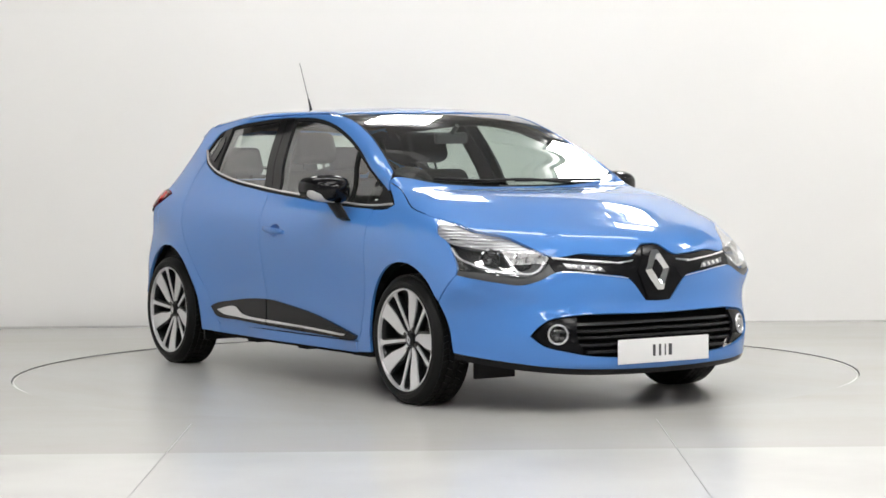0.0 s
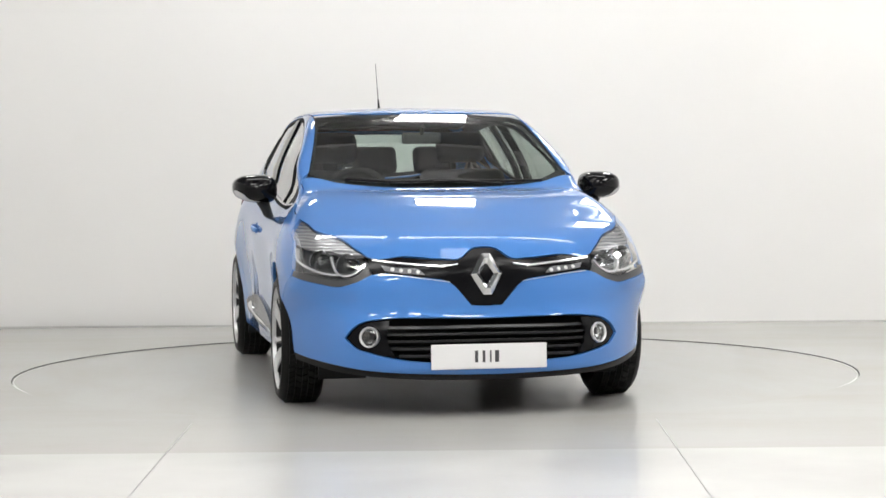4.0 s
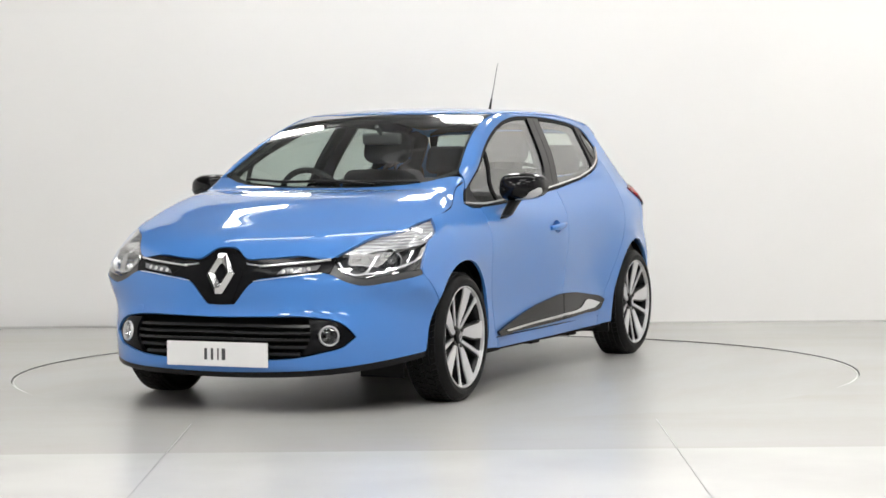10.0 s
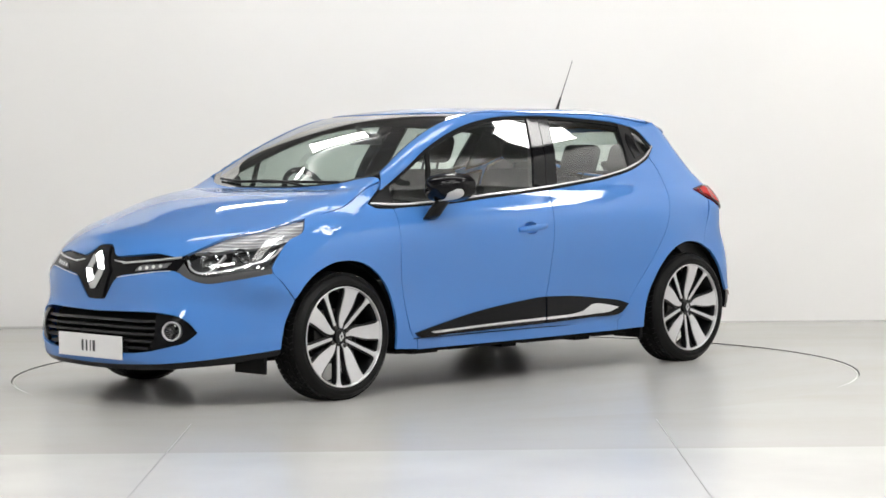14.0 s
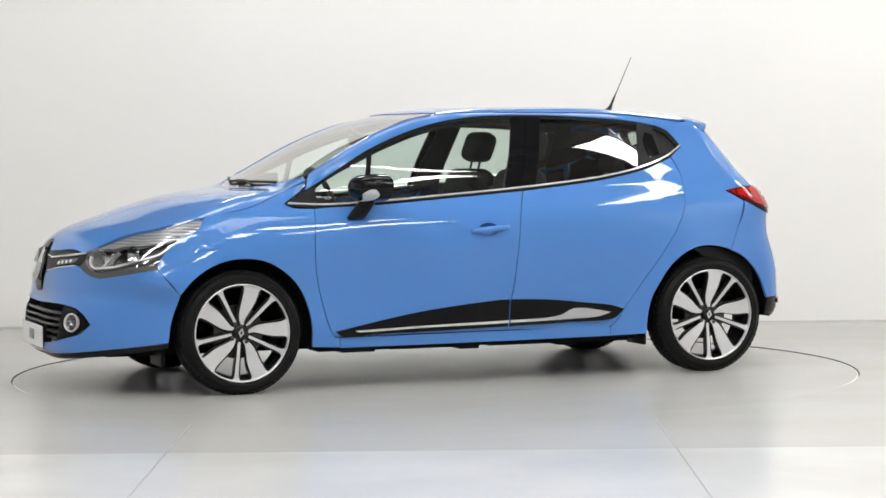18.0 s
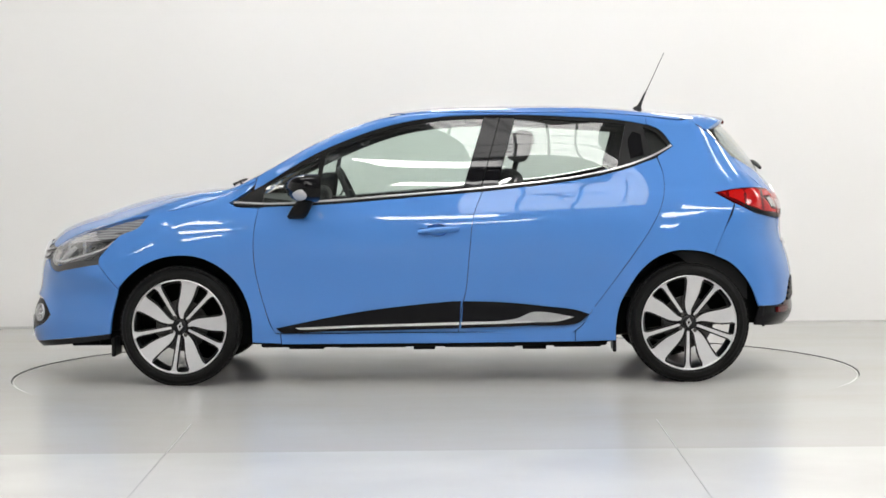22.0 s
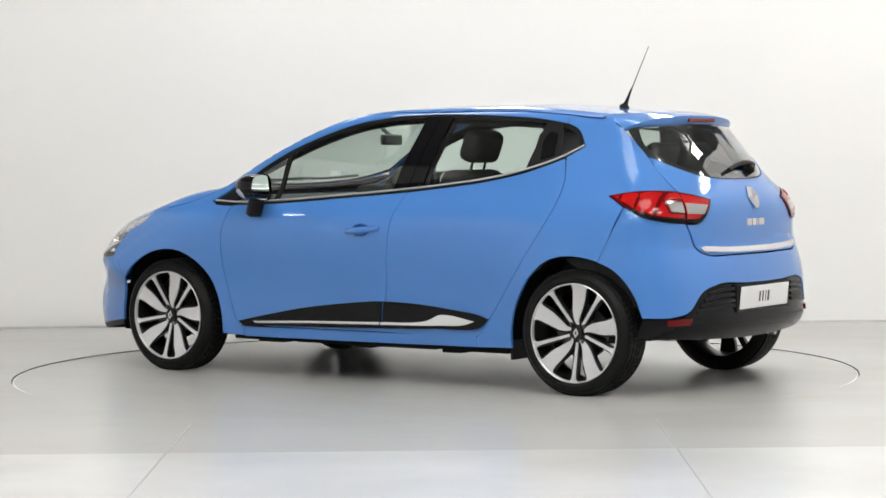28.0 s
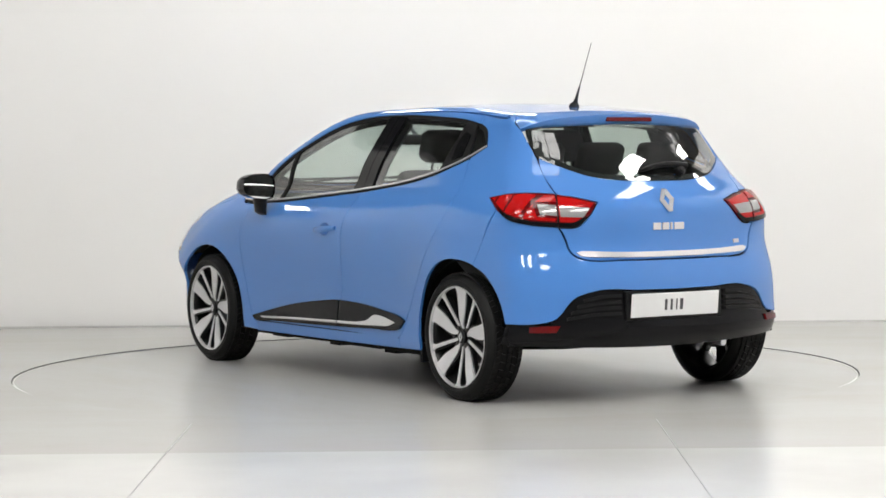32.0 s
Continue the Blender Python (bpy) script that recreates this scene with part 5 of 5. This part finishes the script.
# ---- tail fittings ----
def tail_fittings(car):
    outer = mixed("tail", ("side", [(-1.484, 0.960), (-1.585, 0.977)]), ("behind", [(0.660, 0.982), (0.556, 0.976), (0.578, 0.90), (0.587, 0.826), (0.705, 0.840)]), ("side", [(-1.668, 0.867), (-1.58, 0.911)]))
    lid = mixed("tail", ("behind", [(0.551, 0.975), (0.487, 0.961), (0.382, 0.936), (0.442, 0.870), (0.494, 0.830), (0.582, 0.826), (0.573, 0.90)]))
    clear_o = mixed("tail", ("behind", [(0.655, 0.926), (0.580, 0.924), (0.586, 0.876), (0.656, 0.884)]))
    clear_l = mixed("tail", ("behind", [(0.566, 0.919), (0.428, 0.909), (0.468, 0.868), (0.572, 0.872)]))
    dark_o = mixed("tail", ("side", [(-1.585, 0.917), (-1.665, 0.883)]), ("behind", [(0.705, 0.857), (0.584, 0.846), (0.586, 0.828), (0.705, 0.841)]), ("side", [(-1.665, 0.868)]))
    dark_l = mixed("tail", ("behind", [(0.578, 0.847), (0.50, 0.849), (0.455, 0.872), (0.445, 0.871), (0.495, 0.831), (0.580, 0.828)]))
    ridge_l = mixed("tail", ("behind", [(0.556, 0.962), (0.487, 0.950), (0.402, 0.930), (0.458, 0.880), (0.505, 0.850), (0.574, 0.850)]))
    ridge = mixed("tail", ("side", [(-1.515, 0.955), (-1.60, 0.968)]), ("behind", [(0.645, 0.971), (0.566, 0.965), (0.572, 0.935), (0.668, 0.938), (0.672, 0.872), (0.590, 0.866), (0.590, 0.852), (0.70, 0.862)]), ("side", [(-1.658, 0.890), (-1.588, 0.922)]))
    for flip in (False, True):
        P = lambda *a, **k: panel(*a, flip=flip, **k)
        lamp = new("tail_light")
        lamp.parent = car
        tagged(lamp, "red and clear tail light wrapping the corner")
        puff = lambda p: 0.006 + 0.0 * p[:, 0]
        P("outer_lens", "tail", outer, DARK_RED, lamp, "red outer lens", bulge=puff, step=0.02)
        P("outer_ridge", "tail", ridge, RED_LENS, lamp, "bright red lens", offset=0.009, gap=0.0, thick=0.006, step=0.015, bulge=lambda p: 0.004 * np.sin(p[:, 0] * 70))
        P("outer_clear", "tail", clear_o, CLEAR_LENS, lamp, "clear reversing lens", offset=0.010, gap=0.0, thick=0.006, step=0.015)
        P("outer_base", "tail", dark_o, GRILLE_BLACK, lamp, "gloss black base", offset=0.009, gap=0.0, thick=0.006, step=0.02)
        lid_lamp = new("tailgate_light")
        lid_lamp.parent = car
        tagged(lid_lamp, "red and clear light on the tailgate")
        P("lid_lens", "tail", lid, DARK_RED, lid_lamp, "dark red lens", bulge=puff, step=0.02)
        P("lid_ridge", "tail", ridge_l, RED_LENS, lid_lamp, "bright red lens", offset=0.0075, gap=0.0, thick=0.006, step=0.015)
        P("lid_clear", "tail", clear_l, CLEAR_LENS, lid_lamp, "clear reversing lens", offset=0.011, gap=0.0, thick=0.006, step=0.015)
        P("lid_base", "tail", dark_l, GRILLE_BLACK, lid_lamp, "gloss black base", offset=0.009, gap=0.0, thick=0.006, step=0.02)
        refl = mixed("tail", ("side", [(-1.80, 0.372)]), ("behind", [(0.70, 0.375), (0.612, 0.376), (0.630, 0.346), (0.70, 0.346)]), ("side", [(-1.80, 0.347)]))
        P("rear_reflector", "tail", refl, DARK_RED, car, "small red reflector", offset=0.004, gap=0.0, thick=0.012, step=0.02)
        for z, w0, w1 in ((0.50, 0.50, 0.31), (0.472, 0.53, 0.31), (0.444, 0.56, 0.31), (0.418, 0.58, 0.31)):
            L = mixed("tail", ("behind", [(w1, z + 0.006), ((w0 + w1) / 2, z + 0.004), (w0, z - 0.012)]))
            P("diffuser_rib", "tail", ribbon(L, -0.008, 0.008, 0.03), BLACK_PLASTIC, car, "black horizontal rib", offset=0.001, gap=0.0, thick=0.016, step=0.02)
    # strip, badge, letters as bars, plate
    st = mixed("tail", ("behind", [(0.0, 0.702), (0.30, 0.705), (0.485, 0.712), (0.504, 0.706), (0.488, 0.692), (0.27, 0.680), (0.0, 0.677)]))
    panel("tailgate_strip", "tail", mirrored(st), BRIGHT, car, "bright chrome strip", offset=0.008, gap=0.0, thick=0.012, step=0.02)
    m = seat_on("behind", (-0.008, 0.940), False, 0.006)
    bm = bmesh.new()
    diamond(bm, m, 0.060, 0.044, 0.3, 0.014)
    part("rear_badge", bm, BRIGHT, car, "chrome diamond badge", smooth=False)
    for k, (x0, wd) in enumerate(((-0.100, 0.046), (-0.046, 0.040), (0.002, 0.012), (0.024, 0.060))):
        m = seat_on("behind", (-0.010 - (x0 + wd / 2), 0.820), False, 0.0)
        bm = bmesh.new()
        box(bm, (-wd / 2, -0.017, -0.002), (wd / 2, 0.017, 0.004), 0.002, m)
        part("badge_bar", bm, BRIGHT, car, smooth=False)
    m = seat_on("behind", (-0.44, 0.738), False, 0.0)
    bm = bmesh.new()
    box(bm, (-0.022, -0.010, -0.002), (0.022, 0.010, 0.003), 0.002, m)
    part("small_badge_bar", bm, BRIGHT, car, smooth=False)
    pm = Matrix.Translation((-1.938, 0.0, 0.4555)) @ Matrix.Rotation(radians(-6), 4, "Y") @ Matrix(((0, 0, -1, 0), (-1, 0, 0, 0), (0, 1, 0, 0), (0, 0, 0, 1)))
    plate(car, pm, "rear_plate", "white number plate in the rear bumper")
    bm = bmesh.new()
    box(bm, (-1.934, -0.285, 0.385), (-1.90, 0.285, 0.523), 0.006)
    part("plate_recess", bm, BLACK_PLASTIC, car, smooth=False)
    # spoiler
    bm = bmesh.new()
    n, rows = 40, 7
    grid = []
    for i in range(n + 1):
        s = -1 + 2 * i / n
        a = Vector((-1.345 + 0.02 * s * s, 0.520 * s, 0))
        a.z = float(skin("top", [(a.x, a.y)])[0][2])
        b = Vector((-1.600 + 0.10 * s * s + 0.040 * s ** 8, 0.545 * s, 1.350 - 0.034 * s * s - 0.034 * s ** 8))
        col = []
        for j in range(rows + 1):
            t = j / rows
            p = a.lerp(b, t)
            p.z += 0.012 * math.sin(math.pi * t) * (1 - 0.3 * s * s)
            col.append(p)
        th = 0.046 * (1 - 0.6 * s ** 4)
        col.append(b + Vector((0.004, 0, -th * 0.45)))
        col.append(b + Vector((0.02, 0, -th)))
        col.append(b + Vector((0.14 - 0.07 * s * s, 0, -th - 0.012 * (1 - s * s))))
        grid.append([bm.verts.new(p) for p in col])
    for A, B in zip(grid, grid[1:]):
        for j in range(len(A) - 1):
            bm.faces.new((A[j], B[j], B[j + 1], A[j + 1]))
    part("spoiler", bm, PAINT, car, "blue roof spoiler", sharp=50)
    bm = bmesh.new()
    box(bm, (-1.600, -0.135, 1.316), (-1.56, 0.135, 1.337), 0.005)
    part("high_brake_lamp", bm, DARK_RED, car, "dark red high brake lamp", smooth=False)
    # wiper
    m = seat_on("behind", (-0.16, 1.074), False, 0.0)
    bm = bmesh.new()
    lathe(bm, [(0.026, -0.01), (0.024, 0.02), (0.014, 0.03), (0.0005, 0.031)], m, n=18)
    part("rear_wiper_hub", bm, BLACK_PLASTIC, car, "black wiper hub")
    bm = bmesh.new()
    L = [seat_on("behind", (0.10 - 0.30 * q, 1.070 + 0.030 * math.sin(q * 2.4)), False, 0.020).translation for q in np.linspace(0, 1, 8)]
    tube(bm, L, 0.009, 8, 0.017)
    part("rear_wiper_arm", bm, BLACK_PLASTIC, car, "black rear wiper arm")
    # exhaust
    bm = bmesh.new()
    box(bm, (-1.74, -0.1, 0.27), (-1.60, 0.45, 0.36), 0.04)
    part("silencer", bm, UNDER, car, "dark steel silencer")
    bm = bmesh.new()
    tube(bm, [(-1.62, -0.36, 0.262), (-1.72, -0.40, 0.252), (-1.80, -0.41, 0.244)], 0.019, 14)
    part("exhaust_pipe", bm, SATIN, car, "short steel exhaust pipe")
    bm = bmesh.new()
    tube(bm, [(1.2, 0.10, 0.180), (0.4, 0.14, 0.172), (-0.6, 0.14, 0.178), (-1.1, 0.05, 0.21), (-1.62, 0.12, 0.27)], 0.026, 12)
    part("exhaust_line", bm, STEEL, car, "dull steel exhaust line")
    for s in (-1, 1):
        for x0, x1, d in ((0.70, 0.52, 0.014), (0.44, 0.10, 0.008), (0.06, -0.05, 0.020), (-0.10, -0.46, 0.010), (-0.50, -0.62, 0.022), (-0.66, -0.90, 0.012)):
            bm = bmesh.new()
            box(bm, (x1, s * 0.66 - 0.05, 0.188 - d), (x0, s * 0.66 + 0.07, 0.200), 0.004)
            part("sill_rib", bm, UNDER, car, smooth=False)
        bm = bmesh.new()
        box(bm, (-0.975, s * 0.60, 0.155), (-0.957, s * 0.80, 0.25), 0.004)
        part("rear_air_deflector", bm, BLACK_PLASTIC, car, "black flap ahead of the rear wheel", smooth=False)
    # aerial
    bm = bmesh.new()
    lathe(bm, [(0.028, -0.01), (0.024, 0.005), (0.013, 0.015), (0.008, 0.04), (0.0055, 0.08), (0.005, 0.10)], Matrix.Translation((-1.150, 0, 1.404)) @ Matrix.Rotation(radians(-24), 4, "Y"), n=16)
    part("aerial_foot", bm, BLACK_PLASTIC, car, "black aerial foot")
    bm = bmesh.new()
    tube(bm, [(-1.19, 0, 1.49), (-1.292, 0, 1.708)], 0.0026, 6, 0.0016)
    part("aerial_rod", bm, BLACK_PLASTIC, car, "thin black aerial rod")


# ---- cabin ----
def cushion(bm, lo, hi, m=None, r=0.05):
    return box(bm, lo, hi, r, m, 4)


def seat_front(car, y, name="front_seat"):
    st = new(name)
    st.parent = car
    tagged(st, "dark cloth front seat with a headrest")
    bm = bmesh.new()
    cushion(bm, (-0.27, y - 0.25, 0.42), (0.27, y + 0.25, 0.58))
    part("cushion", bm, CLOTH, st)
    m = Matrix.Translation((-0.26, y, 0.52)) @ Matrix.Rotation(radians(-20), 4, "Y")
    bm = bmesh.new()
    cushion(bm, (-0.07, -0.245, 0.0), (0.06, 0.245, 0.60), m, 0.06)
    part("backrest", bm, CLOTH, st)
    for q in (-0.22, 0.17):
        bm = bmesh.new()
        cushion(bm, (0.0, q, 0.05), (0.10, q + 0.05, 0.48), m, 0.022)
        part("side_bolster", bm, CLOTH, st)
    for q in (-0.06, 0.06):
        bm = bmesh.new()
        tube(bm, [m @ Vector((-0.01, q, 0.58)), m @ Vector((-0.005, q, 0.68))], 0.007, 8)
        part("headrest_post", bm, DASH, st)
    bm = bmesh.new()
    cushion(bm, (-0.05, -0.135, 0.645), (0.06, 0.135, 0.815), m, 0.045)
    part("headrest", bm, CLOTH, st)


def cabin(car):
    for y in (0.36, -0.36):
        seat_front(car, y)
    bench = new("rear_bench")
    bench.parent = car
    tagged(bench, "dark cloth rear bench with three headrests")
    bm = bmesh.new()
    cushion(bm, (-1.12, -0.62, 0.42), (-0.62, 0.62, 0.57))
    part("cushion", bm, CLOTH, bench)
    m = Matrix.Translation((-1.10, 0, 0.50)) @ Matrix.Rotation(radians(-22), 4, "Y")
    for y0, y1 in ((-0.60, 0.06), (0.07, 0.60)):
        bm = bmesh.new()
        cushion(bm, (-0.06, y0, 0.0), (0.05, y1, 0.57), m, 0.05)
        part("backrest", bm, CLOTH, bench)
    for y in (-0.36, 0.0, 0.36):
        bm = bmesh.new()
        cushion(bm, (-0.04, y - 0.13, 0.60), (0.045, y + 0.13, 0.77), m, 0.04)
        part("headrest", bm, CLOTH, bench)
        for q in (-0.05, 0.05):
            bm = bmesh.new()
            tube(bm, [m @ Vector((0, y + q, 0.54)), m @ Vector((0, y + q, 0.63))], 0.006, 6)
            part("headrest_post", bm, DASH, bench)
    # floor tub, bulkhead, boot floor
    bm = bmesh.new()
    box(bm, (-0.98, -0.54, 0.185), (1.85, 0.54, 0.26))
    part("floor_pan", bm, UNDER, car, "black floor pan", smooth=False)
    bm = bmesh.new()
    box(bm, (-0.93, -0.76, 0.20), (0.83, 0.76, 0.27))
    part("cabin_floor", bm, UNDER, car, "black cabin floor", smooth=False)
    bm = bmesh.new()
    box(bm, (0.86, -0.62, 0.25), (0.90, 0.62, 0.93))
    part("bulkhead", bm, UNDER, car, "dark bulkhead", smooth=False)
    bm = bmesh.new()
    box(bm, (1.70, -0.60, 0.20), (1.74, 0.60, 0.70))
    part("radiator_frame", bm, UNDER, car, smooth=False)
    bm = bmesh.new()
    box(bm, (0.90, -0.55, 0.30), (1.70, 0.55, 0.62), 0.05)
    part("engine_block", bm, UNDER, car, "dark engine bay", smooth=False)
    bm = bmesh.new()
    box(bm, (-1.74, -0.60, 0.915), (-1.32, 0.60, 0.935), 0.006)
    part("parcel_shelf", bm, DASH, car, "dark parcel shelf", smooth=False)
    bm = bmesh.new()
    box(bm, (-1.74, -0.55, 0.42), (-1.20, 0.55, 0.46))
    part("boot_floor", bm, UNDER, car, smooth=False)
    # dashboard
    bm = bmesh.new()
    prof = [(0.88, 0.55), (0.60, 0.55), (0.52, 0.62), (0.50, 0.78), (0.56, 0.88), (0.66, 0.935), (0.84, 0.955), (0.98, 0.955), (0.98, 0.60)]
    a = [bm.verts.new((x, -0.70, z)) for x, z in prof]
    b = [bm.verts.new((x, 0.70, z)) for x, z in prof]
    for k in range(len(prof)):
        bm.faces.new((a[k], a[(k + 1) % len(prof)], b[(k + 1) % len(prof)], b[k]))
    bm.faces.new(a[::-1])
    bm.faces.new(b)
    bmesh.ops.bevel(bm, geom=[e for e in bm.edges if abs(e.verts[0].co.y - e.verts[1].co.y) > 1], offset=0.03, segments=3, affect="EDGES")
    part("dashboard", bm, DASH, car, "dark moulded dashboard")
    bm = bmesh.new()
    cushion(bm, (0.55, -0.53, 0.86), (0.76, -0.19, 1.00), None, 0.05)
    part("instrument_hood", bm, DASH, car, "dark instrument hood")
    bm = bmesh.new()
    box(bm, (0.47, -0.11, 0.66), (0.54, 0.12, 0.90), 0.015)
    part("centre_screen", bm, BLACK_GLOSS, car, "gloss black centre console")
    bm = bmesh.new()
    cushion(bm, (-0.25, -0.10, 0.27), (0.55, 0.10, 0.50), None, 0.04)
    part("centre_tunnel", bm, DASH, car)
    sw = new("steering_wheel")
    sw.parent = car
    tagged(sw, "black three-spoke steering wheel")
    m = Matrix.Translation((0.43, -0.36, 0.925)) @ Matrix.Rotation(radians(-66), 4, "Y")
    bm = bmesh.new()
    lathe(bm, [(0.182 + 0.016 * math.cos(a), 0.016 * math.sin(a)) for a in np.linspace(0, math.tau, 11)], m, n=40)
    part("rim", bm, DASH, sw)
    bm = bmesh.new()
    cushion(bm, (-0.06, -0.07, -0.02), (0.055, 0.07, 0.02), m, 0.018)
    part("boss", bm, DASH, sw)
    for ang in (90, 270, 180):
        bm = bmesh.new()
        box(bm, (0.04, -0.018, -0.008), (0.175, 0.018, 0.008), 0.004, m @ Matrix.Rotation(radians(ang), 4, "Z"))
        part("spoke", bm, SATIN if ang != 180 else DASH, sw)
    bm = bmesh.new()
    cushion(bm, (-0.015, -0.105, -0.030), (0.02, 0.105, 0.030), Matrix.Translation((0.335, 0, 1.252)) @ Matrix.Rotation(radians(8), 4, "Z"), 0.014)
    part("rear_view_mirror", bm, GREY_PLASTIC, car, "grey rear-view mirror")
    bm = bmesh.new()
    tube(bm, [(0.345, 0, 1.275), (0.40, 0, 1.315)], 0.012, 8)
    part("mirror_stem", bm, GREY_PLASTIC, car)
    # linings just inside the skin
    rl = [(0.15, 0.0), (0.09, 0.47), (0.03, 0.53), (-0.9, 0.53), (-1.30, 0.51), (-1.37, 0.0)]
    panel("headliner", "top", rl + [(x, -y) for x, y in rl[::-1] if y], HEADLINER, car, "pale grey roof lining", offset=-0.035, thick=0.01, step=0.08)
    for flip in (False, True):
        P = lambda *a, **k: panel(*a, flip=flip, **k)
        P("front_door_card", "side", [(0.84, 0.915), (0.5, 0.925), (-0.2, 0.975), (-0.20, 0.28), (0.76, 0.28)], DASH, car, "dark door lining", offset=-0.075, thick=0.02, step=0.06)
        P("rear_door_card", "side", [(-0.30, 0.98), (-0.78, 1.03), (-1.15, 1.12), (-1.18, 0.9), (-0.85, 0.40), (-0.78, 0.28), (-0.22, 0.28)], DASH, car, "dark door lining", offset=-0.075, thick=0.02, step=0.06)
        P("boot_lining", "side", [(-1.19, 1.14), (-1.27, 1.19), (-1.52, 1.10), (-1.62, 0.98), (-1.66, 0.80), (-1.66, 0.42), (-1.20, 0.70)], DASH, car, "dark boot lining", offset=-0.07, thick=0.02, step=0.06)
        P("pillar_lining", "side", [(-0.20, 0.98), (-0.37, 1.0), (-0.46, 1.35), (-0.33, 1.355)], DASH, car, "dark pillar lining", offset=-0.05, thick=0.01, step=0.06)
        P("rear_pillar_lining", "side", [(-1.04, 1.10), (-1.18, 1.14), (-1.30, 1.19), (-1.23, 1.30), (-1.14, 1.32), (-1.07, 1.33)], DASH, car, "dark pillar lining", offset=-0.05, thick=0.01, step=0.06)
        P("door_frame_lining", "side", ribbon(ARC[2:12], -0.022, 0.05), DASH, car, "dark door frame lining", offset=-0.045, gap=0.0, thick=0.01, step=0.05)
        P("quarter_lining", "side", [(-1.28, 1.20), (-1.50, 1.12), (-1.42, 1.29), (-1.20, 1.34), (-1.15, 1.32), (-1.22, 1.28)], DASH, car, "dark pillar lining", offset=-0.05, thick=0.01, step=0.06)
        P("screen_pillar_lining", "side", [(0.86, 1.01), (0.68, 1.10), (0.50, 1.20), (0.33, 1.27), (0.15, 1.325), (0.12, 1.364), (0.34, 1.314), (0.52, 1.241), (0.70, 1.150), (0.86, 1.054)], HEADLINER, car, "pale grey pillar lining", offset=-0.03, thick=0.01, step=0.05)
    lining = mixed("tail", ("behind", [(0.0, 1.052), (0.3, 1.068), (0.44, 1.11), (0.54, 1.17), (0.54, 0.75), (0.0, 0.72)]))
    panel("tailgate_lining", "tail", mirrored(lining), DASH, car, "dark tailgate lining", offset=-0.05, step=0.06)
    head = mixed("tail", ("behind", [(0.0, 1.368), (0.42, 1.350), (0.50, 1.31), (0.40, 1.318), (0.2, 1.333), (0.0, 1.336)]))
    panel("rear_header_lining", "tail", mirrored(head), DASH, car, "dark lining over the rear window", offset=-0.02, thick=0.0, step=0.05)
    # wipers at the screen's foot
    for pts in ([(1.02, 0.28), (0.99, 0.05), (0.985, -0.25), (0.93, -0.48)], [(0.96, 0.50), (0.985, 0.3), (0.995, 0.12), (1.0, -0.05)]):
        bm = bmesh.new()
        L = skin("top", [tuple(p) for p in rounded(pts, 0.04, closed=False)])
        L = L + normals(L) * 0.007
        tube(bm, [tuple(p) for p in L], 0.007, 8)
        part("wiper", bm, BLACK_PLASTIC, car, "black windscreen wiper")


def build_car():
    car = new("hatchback_car")
    tagged(car, "bright blue five-door hatchback with black trim standing on the turntable", "car")
    car_body(car)
    wheels(car)
    headlights(car)
    grille(car)
    side_fittings(car)
    tail_fittings(car)
    cabin(car)
    return car


studio()
lights()
disc = turntable()
car = build_car()

# turn of the turntable, degrees from nose to the camera
TURN = [(0.0, -32.16), (3.0, -15.35), (6.0, 1.36), (9.0, 18.17), (13.0, 40.55), (16.0, 57.5), (19.0, 74.40), (23.0, 96.68), (24.0, 102.2), (28.0, 125.0), (30.0, 136.45), (32.0, 147.65)]
PIVOT = Vector((-0.0401, 0.1309, 0.0))


def motions():
    rows, disc_rows = [], []
    for t, a in TURN:
        turn = pose(0, 0, 0, 0, 0, -90 - a)
        rows.append((t, turn @ Matrix.Translation(-PIVOT)))
        disc_rows.append((t, turn))
    walk(car, rows)
    walk(disc, disc_rows)


motions()
